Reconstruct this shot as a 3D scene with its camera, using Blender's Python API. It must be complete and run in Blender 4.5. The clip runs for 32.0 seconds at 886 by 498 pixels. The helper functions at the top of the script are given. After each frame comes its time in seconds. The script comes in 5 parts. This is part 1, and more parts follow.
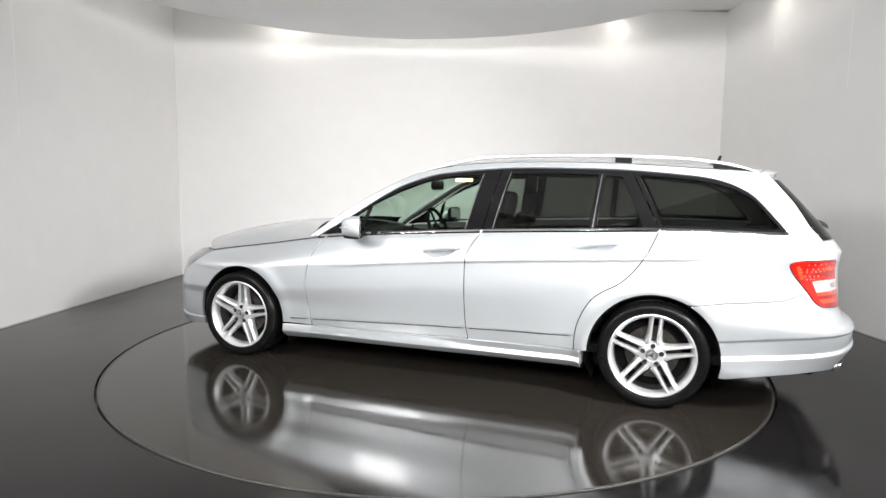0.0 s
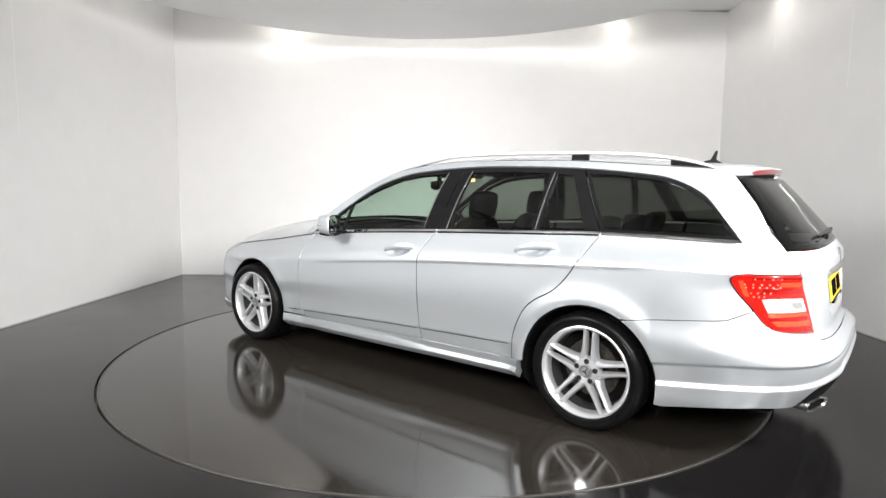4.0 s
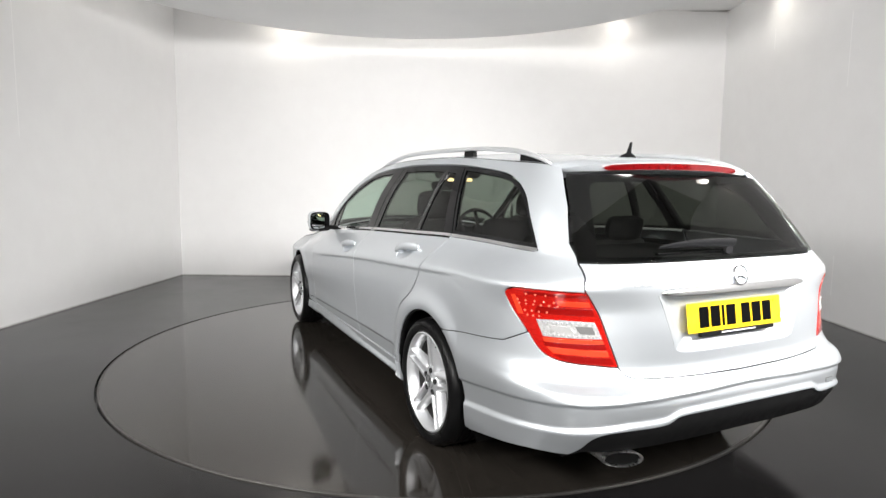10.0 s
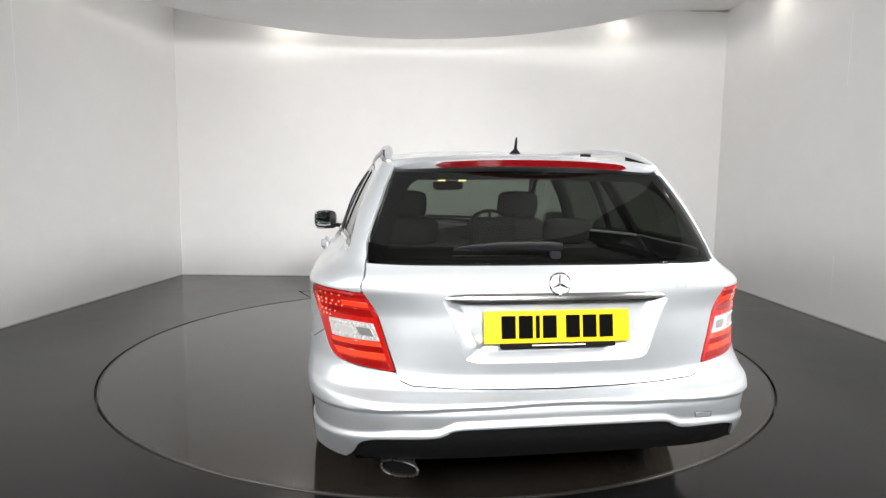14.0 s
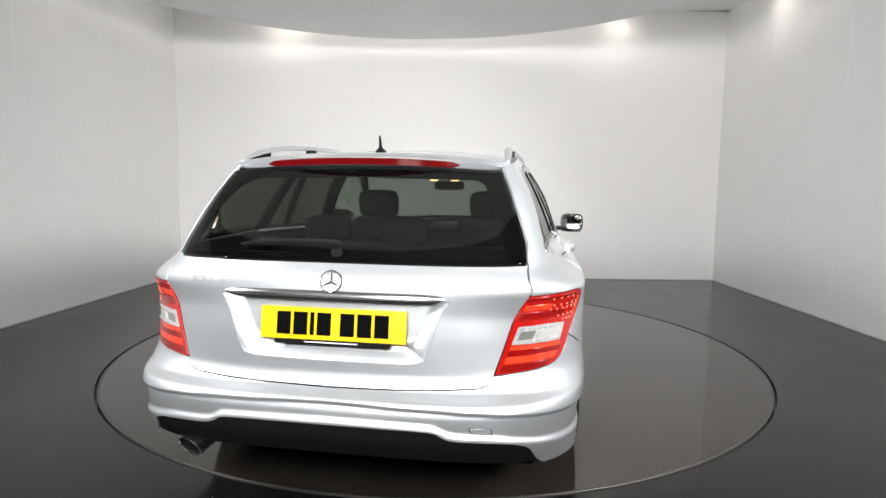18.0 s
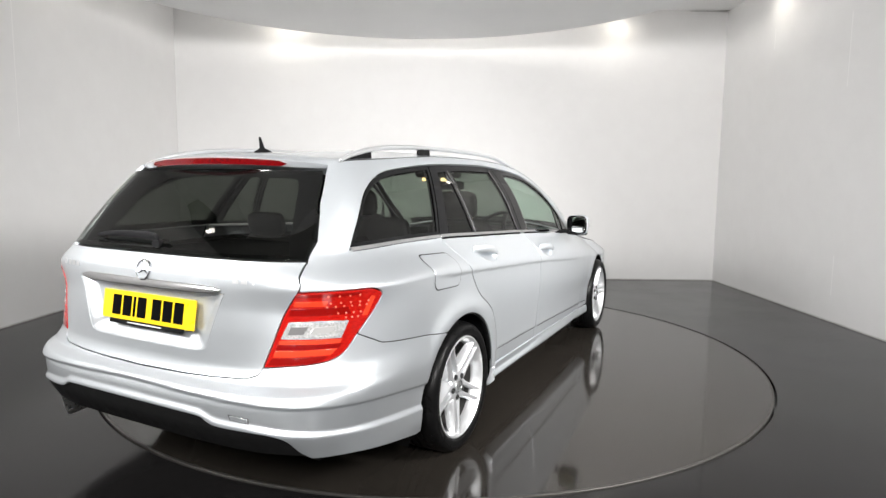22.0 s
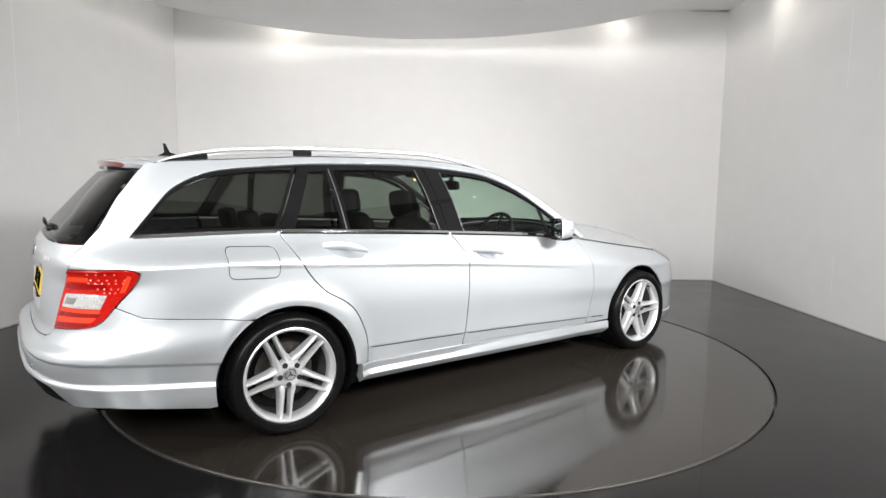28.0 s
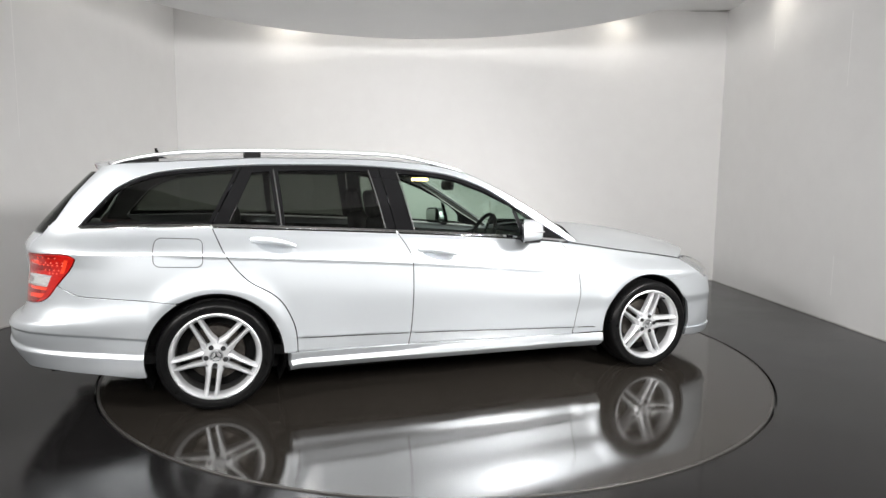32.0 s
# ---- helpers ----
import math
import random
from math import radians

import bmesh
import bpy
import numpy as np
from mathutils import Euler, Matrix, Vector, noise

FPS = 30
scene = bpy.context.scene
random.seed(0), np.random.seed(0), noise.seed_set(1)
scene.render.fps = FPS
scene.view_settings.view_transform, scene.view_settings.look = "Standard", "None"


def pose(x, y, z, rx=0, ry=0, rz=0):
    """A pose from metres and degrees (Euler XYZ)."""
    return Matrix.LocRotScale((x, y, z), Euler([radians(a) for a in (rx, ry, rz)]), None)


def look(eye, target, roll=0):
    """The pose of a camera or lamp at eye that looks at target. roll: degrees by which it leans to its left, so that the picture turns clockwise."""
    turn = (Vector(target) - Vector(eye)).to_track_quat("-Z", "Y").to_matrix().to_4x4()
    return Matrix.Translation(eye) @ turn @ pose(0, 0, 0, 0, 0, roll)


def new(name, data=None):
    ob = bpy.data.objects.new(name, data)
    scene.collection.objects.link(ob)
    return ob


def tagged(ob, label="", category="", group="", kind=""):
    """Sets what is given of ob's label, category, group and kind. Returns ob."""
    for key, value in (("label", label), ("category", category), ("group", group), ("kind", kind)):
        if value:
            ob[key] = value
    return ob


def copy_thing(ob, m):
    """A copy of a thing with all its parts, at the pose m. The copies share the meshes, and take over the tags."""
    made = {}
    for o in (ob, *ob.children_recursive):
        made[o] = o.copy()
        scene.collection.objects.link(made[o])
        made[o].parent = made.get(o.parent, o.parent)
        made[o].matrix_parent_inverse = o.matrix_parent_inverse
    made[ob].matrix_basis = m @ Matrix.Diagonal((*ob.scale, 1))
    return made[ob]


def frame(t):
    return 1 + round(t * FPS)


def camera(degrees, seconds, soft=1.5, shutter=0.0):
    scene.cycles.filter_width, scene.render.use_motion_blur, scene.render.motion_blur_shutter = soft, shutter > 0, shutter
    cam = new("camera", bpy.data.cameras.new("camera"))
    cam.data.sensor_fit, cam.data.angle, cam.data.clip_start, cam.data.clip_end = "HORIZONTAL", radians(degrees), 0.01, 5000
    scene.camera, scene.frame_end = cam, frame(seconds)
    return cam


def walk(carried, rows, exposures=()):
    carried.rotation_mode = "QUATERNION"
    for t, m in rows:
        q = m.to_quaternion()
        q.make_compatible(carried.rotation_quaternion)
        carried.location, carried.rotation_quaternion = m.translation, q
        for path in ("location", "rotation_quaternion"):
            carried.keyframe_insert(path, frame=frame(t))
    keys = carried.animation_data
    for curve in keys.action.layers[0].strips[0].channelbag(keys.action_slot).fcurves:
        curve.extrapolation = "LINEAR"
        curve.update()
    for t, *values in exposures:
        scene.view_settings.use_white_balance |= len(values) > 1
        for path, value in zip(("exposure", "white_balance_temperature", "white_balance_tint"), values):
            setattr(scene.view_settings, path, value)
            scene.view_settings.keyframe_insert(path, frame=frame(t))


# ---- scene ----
# The camera stands on a tripod.
cam = camera(72.893, 32.0, soft=1.5)
EYE = (0.0, -4.5137, 1.2352)
SHOT = look(EYE, (0.03633, 0.45704, 0.69662), 0.676)
walk(cam, [(0.0, SHOT), (32.0, SHOT)], exposures=[(0.0, -0.19), (6.0, 0.02), (12.0, -0.20), (17.0, -0.34), (22.0, -0.13), (28.0, -0.24), (32.0, -0.37)])

# ---- light ----
world = bpy.data.worlds.new("world")
scene.world = world
world.use_nodes = True
world.node_tree.nodes["Background"].inputs[0].default_value = (0.9, 0.95, 1.0, 1)
world.node_tree.nodes["Background"].inputs[1].default_value = 0.02

CEIL = 3.46
DISC_Z = 2.90
DISC_C = (-0.31, -0.22)
DISC_R = 2.88


def area_lamp(name, m, power, sx, sy, colour=(1, 0.96, 0.9), spread=180):
    d = bpy.data.lights.new(name, "AREA")
    d.shape, d.size, d.size_y = "RECTANGLE", sx, sy
    d.energy, d.color, d.spread = power, colour, radians(spread)
    ob = new(name, d)
    ob.matrix_world = m
    return ob


# spot lamps over the gap between the round soffit and the walls, each washing the wall beside it
SPOTS = [(-1.95, 3.14, 0), (2.25, 3.14, 0), (3.44, 2.05, 90), (3.44, -0.9, 90), (-3.3, 1.0, -90), (-3.5, -1.6, -90)]
for (sx, sy, way), watts in zip(SPOTS, (2.4, 1.5, 1.7, 1.2, 1.0, 1.0)):
    area_lamp("spot_lamp", pose(sx, sy, CEIL - 0.06), watts, 0.09, 0.09, (1, 0.93, 0.82), 150)
# unseen strips of lamps, added along the soffit's back rim to brighten the walls above it
COVE_FILLS = []
for turn_, watts in ((90, 5.5), (67, 6.5), (113, 5.5), (43, 9.5), (137, 4.5)):
    c_, s_ = math.cos(radians(turn_)), math.sin(radians(turn_))
    COVE_FILLS.append(((DISC_C[0] + 2.42 * c_, DISC_C[1] + 2.42 * s_, DISC_Z + 0.205), (DISC_C[0] + 5 * c_, DISC_C[1] + 5 * s_, DISC_Z + 0.10), watts))
for at_, to_, watts in COVE_FILLS:
    area_lamp("cove_fill_lamp", look(at_, to_), watts, 0.92, 0.12, (1, 0.97, 0.92), 175)
# lamps on the camera's side that light the turntable and the back wall
STUDIO = [(-3.2, -3.5, 2.5), (-0.95, -5.6, 2.3), (0.95, -5.6, 2.3), (3.1, -3.5, 2.5)]
AIM = [(0.2, 0.0, 0.7), (-0.8, 1.5, 1.0), (1.7, 1.5, 1.1), (0.3, -0.2, 0.6)]
for k, aim, watts, wide in zip(STUDIO, AIM, (48, 80, 92, 80), (85, 115, 115, 66)):
    area_lamp("key_lamp", look(k, aim), watts, 0.70, 0.70, (1, 0.985, 0.965), wide)


# ---- materials ----
def mat(name, base=(0.5, 0.5, 0.5), rough=0.5, metal=0.0, **more):
    m = bpy.data.materials.new(name)
    m.use_nodes = True
    b = m.node_tree.nodes["Principled BSDF"]
    b.inputs["Base Color"].default_value = (*base, 1)
    b.inputs["Roughness"].default_value = rough
    b.inputs["Metallic"].default_value = metal
    for k, v in more.items():
        b.inputs[k.replace("_", " ")].default_value = v
    return m


def node(m, kind, **sets):
    n = m.node_tree.nodes.new(kind)
    for k, v in sets.items():
        if k in n.inputs:
            n.inputs[k].default_value = v
    return n


def link(m, a, b):
    m.node_tree.links.new(a, b)


def coords(m):
    return node(m, "ShaderNodeTexCoord").outputs["Object"]


def bsdf(m):
    return m.node_tree.nodes["Principled BSDF"]


def vary(m, scale, dark, light, detail=4.0, second=None, stretch=None):
    """The base colour drifts between two tones, with a second, larger drift."""
    src = coords(m)
    if stretch:
        mp = node(m, "ShaderNodeMapping")
        mp.inputs["Scale"].default_value = stretch
        link(m, src, mp.inputs["Vector"])
        src = mp.outputs["Vector"]
    n = node(m, "ShaderNodeTexNoise", Scale=scale, Detail=detail, Roughness=0.6)
    link(m, src, n.inputs["Vector"])
    r = node(m, "ShaderNodeValToRGB")
    r.color_ramp.elements[0].position, r.color_ramp.elements[1].position = 0.3, 0.7
    r.color_ramp.elements[0].color, r.color_ramp.elements[1].color = (*dark, 1), (*light, 1)
    link(m, n.outputs["Fac"], r.inputs["Fac"])
    out = r.outputs["Color"]
    if second:
        s2, depth = second
        n2 = node(m, "ShaderNodeTexNoise", Scale=s2, Detail=3.0)
        link(m, src, n2.inputs["Vector"])
        r2 = node(m, "ShaderNodeMapRange")
        r2.inputs["From Min"].default_value, r2.inputs["From Max"].default_value = 0.3, 0.7
        r2.inputs["To Min"].default_value, r2.inputs["To Max"].default_value = 1 - depth, 1.0
        link(m, n2.outputs["Fac"], r2.inputs["Value"])
        mx = node(m, "ShaderNodeMix")
        mx.data_type, mx.blend_type = "RGBA", "MULTIPLY"
        mx.inputs["Factor"].default_value = 1.0
        link(m, out, mx.inputs["A"])
        link(m, r2.outputs["Result"], mx.inputs["B"])
        out = mx.outputs["Result"]
    link(m, out, bsdf(m).inputs["Base Color"])
    return m


def relief(m, scale, strength, distance=0.002, detail=3.0, stretch=None):
    src = coords(m)
    if stretch:
        mp = node(m, "ShaderNodeMapping")
        mp.inputs["Scale"].default_value = stretch
        link(m, src, mp.inputs["Vector"])
        src = mp.outputs["Vector"]
    n = node(m, "ShaderNodeTexNoise", Scale=scale, Detail=detail)
    b = node(m, "ShaderNodeBump", Strength=strength, Distance=distance)
    link(m, src, n.inputs["Vector"])
    link(m, n.outputs["Fac"], b.inputs["Height"])
    link(m, b.outputs["Normal"], bsdf(m).inputs["Normal"])
    return m


def roughen(m, scale, low, high):
    n = node(m, "ShaderNodeTexNoise", Scale=scale, Detail=5.0, Roughness=0.65)
    r = node(m, "ShaderNodeMapRange")
    r.inputs["From Min"].default_value, r.inputs["From Max"].default_value = 0.3, 0.7
    r.inputs["To Min"].default_value, r.inputs["To Max"].default_value = low, high
    link(m, coords(m), n.inputs["Vector"])
    link(m, n.outputs["Fac"], r.inputs["Value"])
    link(m, r.outputs["Result"], bsdf(m).inputs["Roughness"])
    return m


def glass(name, tint, mirror=0.035, gloss=0.02):
    """A thin pane: tinted clear glass with a mirror coat that grows towards grazing angles."""
    m = bpy.data.materials.new(name)
    m.use_nodes = True
    t = m.node_tree
    t.nodes.remove(t.nodes["Principled BSDF"])
    out = t.nodes["Material Output"]
    clear, shine = node(m, "ShaderNodeBsdfTransparent"), node(m, "ShaderNodeBsdfGlossy")
    clear.inputs["Color"].default_value = (*tint, 1)
    shine.inputs["Roughness"].default_value = gloss
    fr, mx = node(m, "ShaderNodeLayerWeight"), node(m, "ShaderNodeMixShader")
    pw = node(m, "ShaderNodeMath")
    pw.operation = "POWER"
    link(m, fr.outputs["Facing"], pw.inputs[0])
    pw.inputs[1].default_value = 5.0
    mr = node(m, "ShaderNodeMapRange")
    mr.inputs["To Min"].default_value, mr.inputs["To Max"].default_value = mirror, 0.9
    link(m, pw.outputs[0], mr.inputs["Value"])
    link(m, mr.outputs["Result"], mx.inputs["Fac"])
    link(m, clear.outputs[0], mx.inputs[1])
    link(m, shine.outputs[0], mx.inputs[2])
    link(m, mx.outputs[0], out.inputs["Surface"])
    return m


def glowing(name, colour, strength):
    m = mat(name, colour, 0.4)
    bsdf(m).inputs["Emission Color"].default_value = (*colour, 1)
    bsdf(m).inputs["Emission Strength"].default_value = strength
    return m


WALL = relief(roughen(vary(mat("wall_paint", rough=0.6), 5.0, (0.715, 0.71, 0.708), (0.735, 0.731, 0.729), second=(0.7, 0.025)), 3.0, 0.5, 0.7), 60, 0.12, 0.002)
SOFFIT = relief(vary(mat("soffit_paint", rough=0.32), 2.0, (0.81, 0.81, 0.815), (0.84, 0.84, 0.84)), 50, 0.04)
FLOOR = relief(roughen(vary(mat("floor_paint", rough=0.14, Specular_IOR_Level=0.21), 30.0, (0.0070, 0.0066, 0.0068), (0.0115, 0.0109, 0.0110), second=(1.5, 0.18)), 2.2, 0.10, 0.20), 9, 0.03, 0.004, 2.0)
TABLE = relief(roughen(vary(mat("turntable_paint", rough=0.1, Specular_IOR_Level=0.47), 24.0, (0.017, 0.0148, 0.0125), (0.024, 0.0208, 0.0178), second=(1.1, 0.12)), 3.0, 0.06, 0.13), 5, 0.022, 0.006, 2.0)
STEEL_EDGE = roughen(mat("worn_steel", (0.10, 0.095, 0.09), 0.4, 0.8), 40, 0.3, 0.6)
DARK = mat("black_gap", (0.006, 0.006, 0.006), 0.9, Specular_IOR_Level=0.04)
PAINT = relief(roughen(mat("silver_paint", (0.635, 0.668, 0.700), 0.42, 0.80, Coat_Weight=0.8, Coat_Roughness=0.05), 9, 0.40, 0.44), 900, 0.015, 0.0004)
BLACK_GLOSS = roughen(mat("gloss_black_trim", (0.006, 0.006, 0.0065), 0.05, Specular_IOR_Level=0.2), 30, 0.04, 0.08)
BLACK_PLASTIC = relief(roughen(vary(mat("black_plastic", rough=0.5, Specular_IOR_Level=0.04), 80, (0.006, 0.006, 0.0065), (0.010, 0.010, 0.010)), 20, 0.4, 0.6), 400, 0.2, 0.001)
RUBBER = relief(roughen(vary(mat("tyre_rubber", rough=0.5, Specular_IOR_Level=0.12), 25, (0.0026, 0.0026, 0.0029), (0.0050, 0.0050, 0.0050)), 18, 0.24, 0.42), 200, 0.15, 0.001)
ALLOY = roughen(mat("silver_alloy", (0.60, 0.61, 0.625), 0.4, 0.7, Coat_Weight=0.4, Coat_Roughness=0.1), 6, 0.36, 0.42)
IRON = roughen(vary(mat("brake_iron", rough=0.4, metal=0.9), 40, (0.05, 0.046, 0.042), (0.10, 0.088, 0.078)), 30, 0.3, 0.5)
CHROME = roughen(mat("chrome", (0.84, 0.84, 0.85), 0.08, 1.0), 8, 0.06, 0.10)
BAR_CHROME = roughen(mat("brushed_chrome", (0.84, 0.84, 0.85), 0.18, 1.0), 6, 0.16, 0.20)
MIRROR = mat("mirror_silver", (0.85, 0.87, 0.86), 0.01, 1.0)
TINT = glass("privacy_glass", (0.215, 0.232, 0.208), 0.045)
TINT_REAR = glass("heated_rear_glass", (0.190, 0.204, 0.184), 0.050)
CLEAR = glass("green_tinted_glass", (0.63, 0.73, 0.66))
FABRIC = relief(vary(mat("black_upholstery", rough=0.7, Specular_IOR_Level=0.15), 120, (0.010, 0.010, 0.0105), (0.017, 0.017, 0.0175)), 300, 0.2, 0.001)
LINING = relief(vary(mat("grey_headlining", rough=0.9, Specular_IOR_Level=0.1), 60, (0.035, 0.035, 0.035), (0.05, 0.05, 0.049)), 400, 0.2, 0.001)
RED = roughen(vary(mat("red_lamp_plastic", rough=0.08, Coat_Weight=1.0, Coat_Roughness=0.02), 60, (0.26, 0.005, 0.004), (0.42, 0.010, 0.006), stretch=(1, 1, 4)), 40, 0.05, 0.12)
RED_DEEP = roughen(mat("deep_red_lamp_plastic", (0.20, 0.004, 0.003), 0.1, Coat_Weight=1.0), 40, 0.06, 0.14)
RED_PALE = mat("red_lamp_reflector", (0.76, 0.050, 0.018), 0.15, 0.1, Coat_Weight=1.0)
LENS = roughen(vary(mat("clear_lamp_plastic", rough=0.1, metal=0.5, Coat_Weight=1.0), 110, (0.40, 0.40, 0.40), (0.85, 0.85, 0.84)), 60, 0.06, 0.2)
LENS_DARK = mat("dark_lamp_reflector", (0.42, 0.42, 0.42), 0.15, 0.7, Coat_Weight=1.0)
PALE_LENS = roughen(mat("bright_lamp_reflector", (0.78, 0.78, 0.77), 0.12, 0.6, Coat_Weight=1.0), 50, 0.08, 0.16)
PINK_PIP = mat("red_glass_bead", (0.80, 0.14, 0.09), 0.08, Coat_Weight=1.0)
YELLOW = roughen(vary(mat("yellow_plate", rough=0.3, Coat_Weight=0.4), 30, (0.68, 0.46, 0.004), (0.74, 0.51, 0.006)), 30, 0.25, 0.4)
INK = mat("black_print", (0.004, 0.004, 0.004), 0.6, Specular_IOR_Level=0.0)
PALE_PRINT = mat("pale_print", (0.6, 0.6, 0.6), 0.5)
STEEL = roughen(mat("bright_steel", (0.80, 0.80, 0.80), 0.3, 1.0), 40, 0.24, 0.36)
GREY_RAIL = roughen(mat("satin_aluminium", (0.72, 0.73, 0.74), 0.4, 0.85), 5, 0.36, 0.44)
SCUFF = vary(mat("scuffed_base", rough=0.7), 14, (0.30, 0.29, 0.28), (0.55, 0.54, 0.53), stretch=(1, 1, 3))
WORN = vary(mat("worn_floor_patch", rough=0.35), 60, (0.10, 0.09, 0.08), (0.22, 0.20, 0.18))
JOINT = mat("filled_joint", (0.80, 0.795, 0.79), 0.45)
HALL = relief(vary(mat("grey_hall_paint", rough=0.8), 3.0, (0.44, 0.436, 0.43), (0.52, 0.515, 0.508)), 50, 0.15)
# grey set to keep the panes' reflections of the unseen ceiling dim
VOID = relief(vary(mat("ceiling_reflection_grey", rough=0.9, Specular_IOR_Level=0.1), 3.0, (0.17, 0.165, 0.16), (0.23, 0.225, 0.215)), 50, 0.15)
RED_BAR = roughen(vary(mat("red_brake_bar", rough=0.1, Coat_Weight=1.0), 50, (0.085, 0.002, 0.003), (0.14, 0.003, 0.004)), 40, 0.06, 0.14)
SEAL = roughen(mat("grey_rubber_seal", (0.07, 0.07, 0.07), 0.4, 0.3), 40, 0.28, 0.45)
# silver rim barrel; the shade behind the spokes is put into its dark colour
BARREL = roughen(vary(mat("shaded_rim_barrel", rough=0.5, metal=0.5), 20, (0.05, 0.05, 0.05), (0.09, 0.088, 0.085)), 30, 0.4, 0.6)
WIPER_BLACK = roughen(mat("satin_black_arm", (0.008, 0.008, 0.009), 0.35, Specular_IOR_Level=0.4), 30, 0.28, 0.42)
MAP_LAMP = glowing("map_lamp_glass", (1.0, 0.72, 0.34), 9.0)


# ---- helpers for meshes ----
def mesh_of(name, bm, material, smooth=True):
    me = bpy.data.meshes.new(name)
    bm.to_mesh(me)
    bm.free()
    me.materials.append(material)
    if smooth:
        for p in me.polygons:
            p.use_smooth = True
        me.set_sharp_from_angle(angle=radians(38))
    return me


def solid(name, bm, material, smooth=False):
    return new(name, mesh_of(name, bm, material, smooth))


def add_box(bm, x0, x1, y0, y1, z0, z1, bevel=0.0):
    r = bmesh.ops.create_cube(bm, size=1.0, matrix=Matrix.Translation(((x0 + x1) / 2, (y0 + y1) / 2, (z0 + z1) / 2)) @ Matrix.Diagonal((x1 - x0, y1 - y0, z1 - z0, 1)))
    if bevel:
        edges = {e for v in r["verts"] for e in v.link_edges}
        bmesh.ops.bevel(bm, geom=list(edges), offset=bevel, segments=2, affect="EDGES")
    return r["verts"]


def lathe(bm, profile, steps=48, axis="z", a0=0.0, a1=2 * math.pi):
    """Turns (radius, height) points round an axis."""
    full = abs(a1 - a0 - 2 * math.pi) < 1e-6
    rings = []
    for i in range(steps if full else steps + 1):
        a = a0 + (a1 - a0) * i / steps
        c, s = math.cos(a), math.sin(a)
        row = []
        for r, h in profile:
            co = (r * c, r * s, h) if axis == "z" else ((r * c, h, r * s) if axis == "y" else (h, r * c, r * s))
            row.append(bm.verts.new(co))
        rings.append(row)
    for i in range(len(rings) if full else len(rings) - 1):
        p, q = rings[i], rings[(i + 1) % len(rings)]
        for k in range(len(profile) - 1):
            vs = [p[k], q[k], q[k + 1], p[k + 1]]
            bm.faces.new(vs)
    bmesh.ops.remove_doubles(bm, verts=[v for r in rings for v in r], dist=1e-6)
    bmesh.ops.recalc_face_normals(bm, faces=bm.faces)


def prism(bm, outline, z0, z1):
    lo = [bm.verts.new((x, y, z0)) for x, y in outline]
    hi = [bm.verts.new((x, y, z1)) for x, y in outline]
    bm.faces.new(lo[::-1]), bm.faces.new(hi)
    for i in range(len(lo)):
        j = (i + 1) % len(lo)
        bm.faces.new((lo[i], lo[j], hi[j], hi[i]))
    bmesh.ops.recalc_face_normals(bm, faces=bm.faces)


# ---- the room ----
LW0, LW1 = (-3.385, 3.36), (-4.14, -6.5)
RW0, RW1 = (3.645, 3.36), (3.66, -6.5)


def wall_slab(name, a, b, out, z0=0.0, z1=CEIL, paint=WALL):
    bm = bmesh.new()
    prism(bm, [a, b, (b[0] + out[0], b[1] + out[1]), (a[0] + out[0], a[1] + out[1])], z0, z1)
    return tagged(solid(name, bm, paint), kind="structure")


tagged(wall_slab("wall_north", (LW0[0] - 0.2, 3.36), (RW0[0] + 0.2, 3.36), (0, 0.2)), "white painted back wall with faint marks")
tagged(wall_slab("wall_west", LW0, LW1, (-0.2, 0)), "white painted side wall scuffed along its base")
tagged(wall_slab("wall_east", RW0, RW1, (0.2, 0)), "white painted side wall with a faint board joint")
tagged(wall_slab("wall_south", (-4.6, -8.6), (4.4, -8.6), (0, -0.2), paint=HALL), "grey painted wall behind the camera")
tagged(wall_slab("wall_southwest", LW1, (-4.4, -8.6), (-0.2, 0), paint=HALL), "grey painted side wall behind the camera")
tagged(wall_slab("wall_southeast", RW1, (4.2, -8.6), (0.2, 0), paint=HALL), "grey painted side wall behind the camera")

bm = bmesh.new()
add_box(bm, -4.7, 4.5, -1.2, 3.56, CEIL, CEIL + 0.15)
tagged(solid("ceiling", bm, SOFFIT), "plain white studio ceiling", kind="structure")
# unseen part of the ceiling, added in grey to shape the window reflections
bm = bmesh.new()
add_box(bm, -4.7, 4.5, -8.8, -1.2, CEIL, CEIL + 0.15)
tagged(solid("ceiling_south", bm, VOID), "unseen ceiling over the camera, its grey set for the window reflections", kind="structure")
bm = bmesh.new()
lathe(bm, [(0, DISC_Z), (DISC_R - 0.006, DISC_Z), (DISC_R, DISC_Z + 0.006), (DISC_R, DISC_Z + 0.12), (0, DISC_Z + 0.12)], 128)
ob = tagged(solid("ceiling_soffit", bm, SOFFIT, True), "round pale grey soffit hung under the ceiling", kind="structure")
ob.location = (*DISC_C, 0)

TABLE_R = 2.275
bm = bmesh.new()
n = 160
inner = [(math.cos(2 * math.pi * i / n), math.sin(2 * math.pi * i / n)) for i in range(n)]
outer = [(-5.0, -9.0), (4.6, -9.0), (4.6, 4.0), (-5.0, 4.0)]
ring = [bm.verts.new(((TABLE_R + 0.016) * c, (TABLE_R + 0.016) * s, 0)) for c, s in inner]
drop = [bm.verts.new(((TABLE_R + 0.016) * c, (TABLE_R + 0.016) * s, -0.05)) for c, s in inner]
edge = []
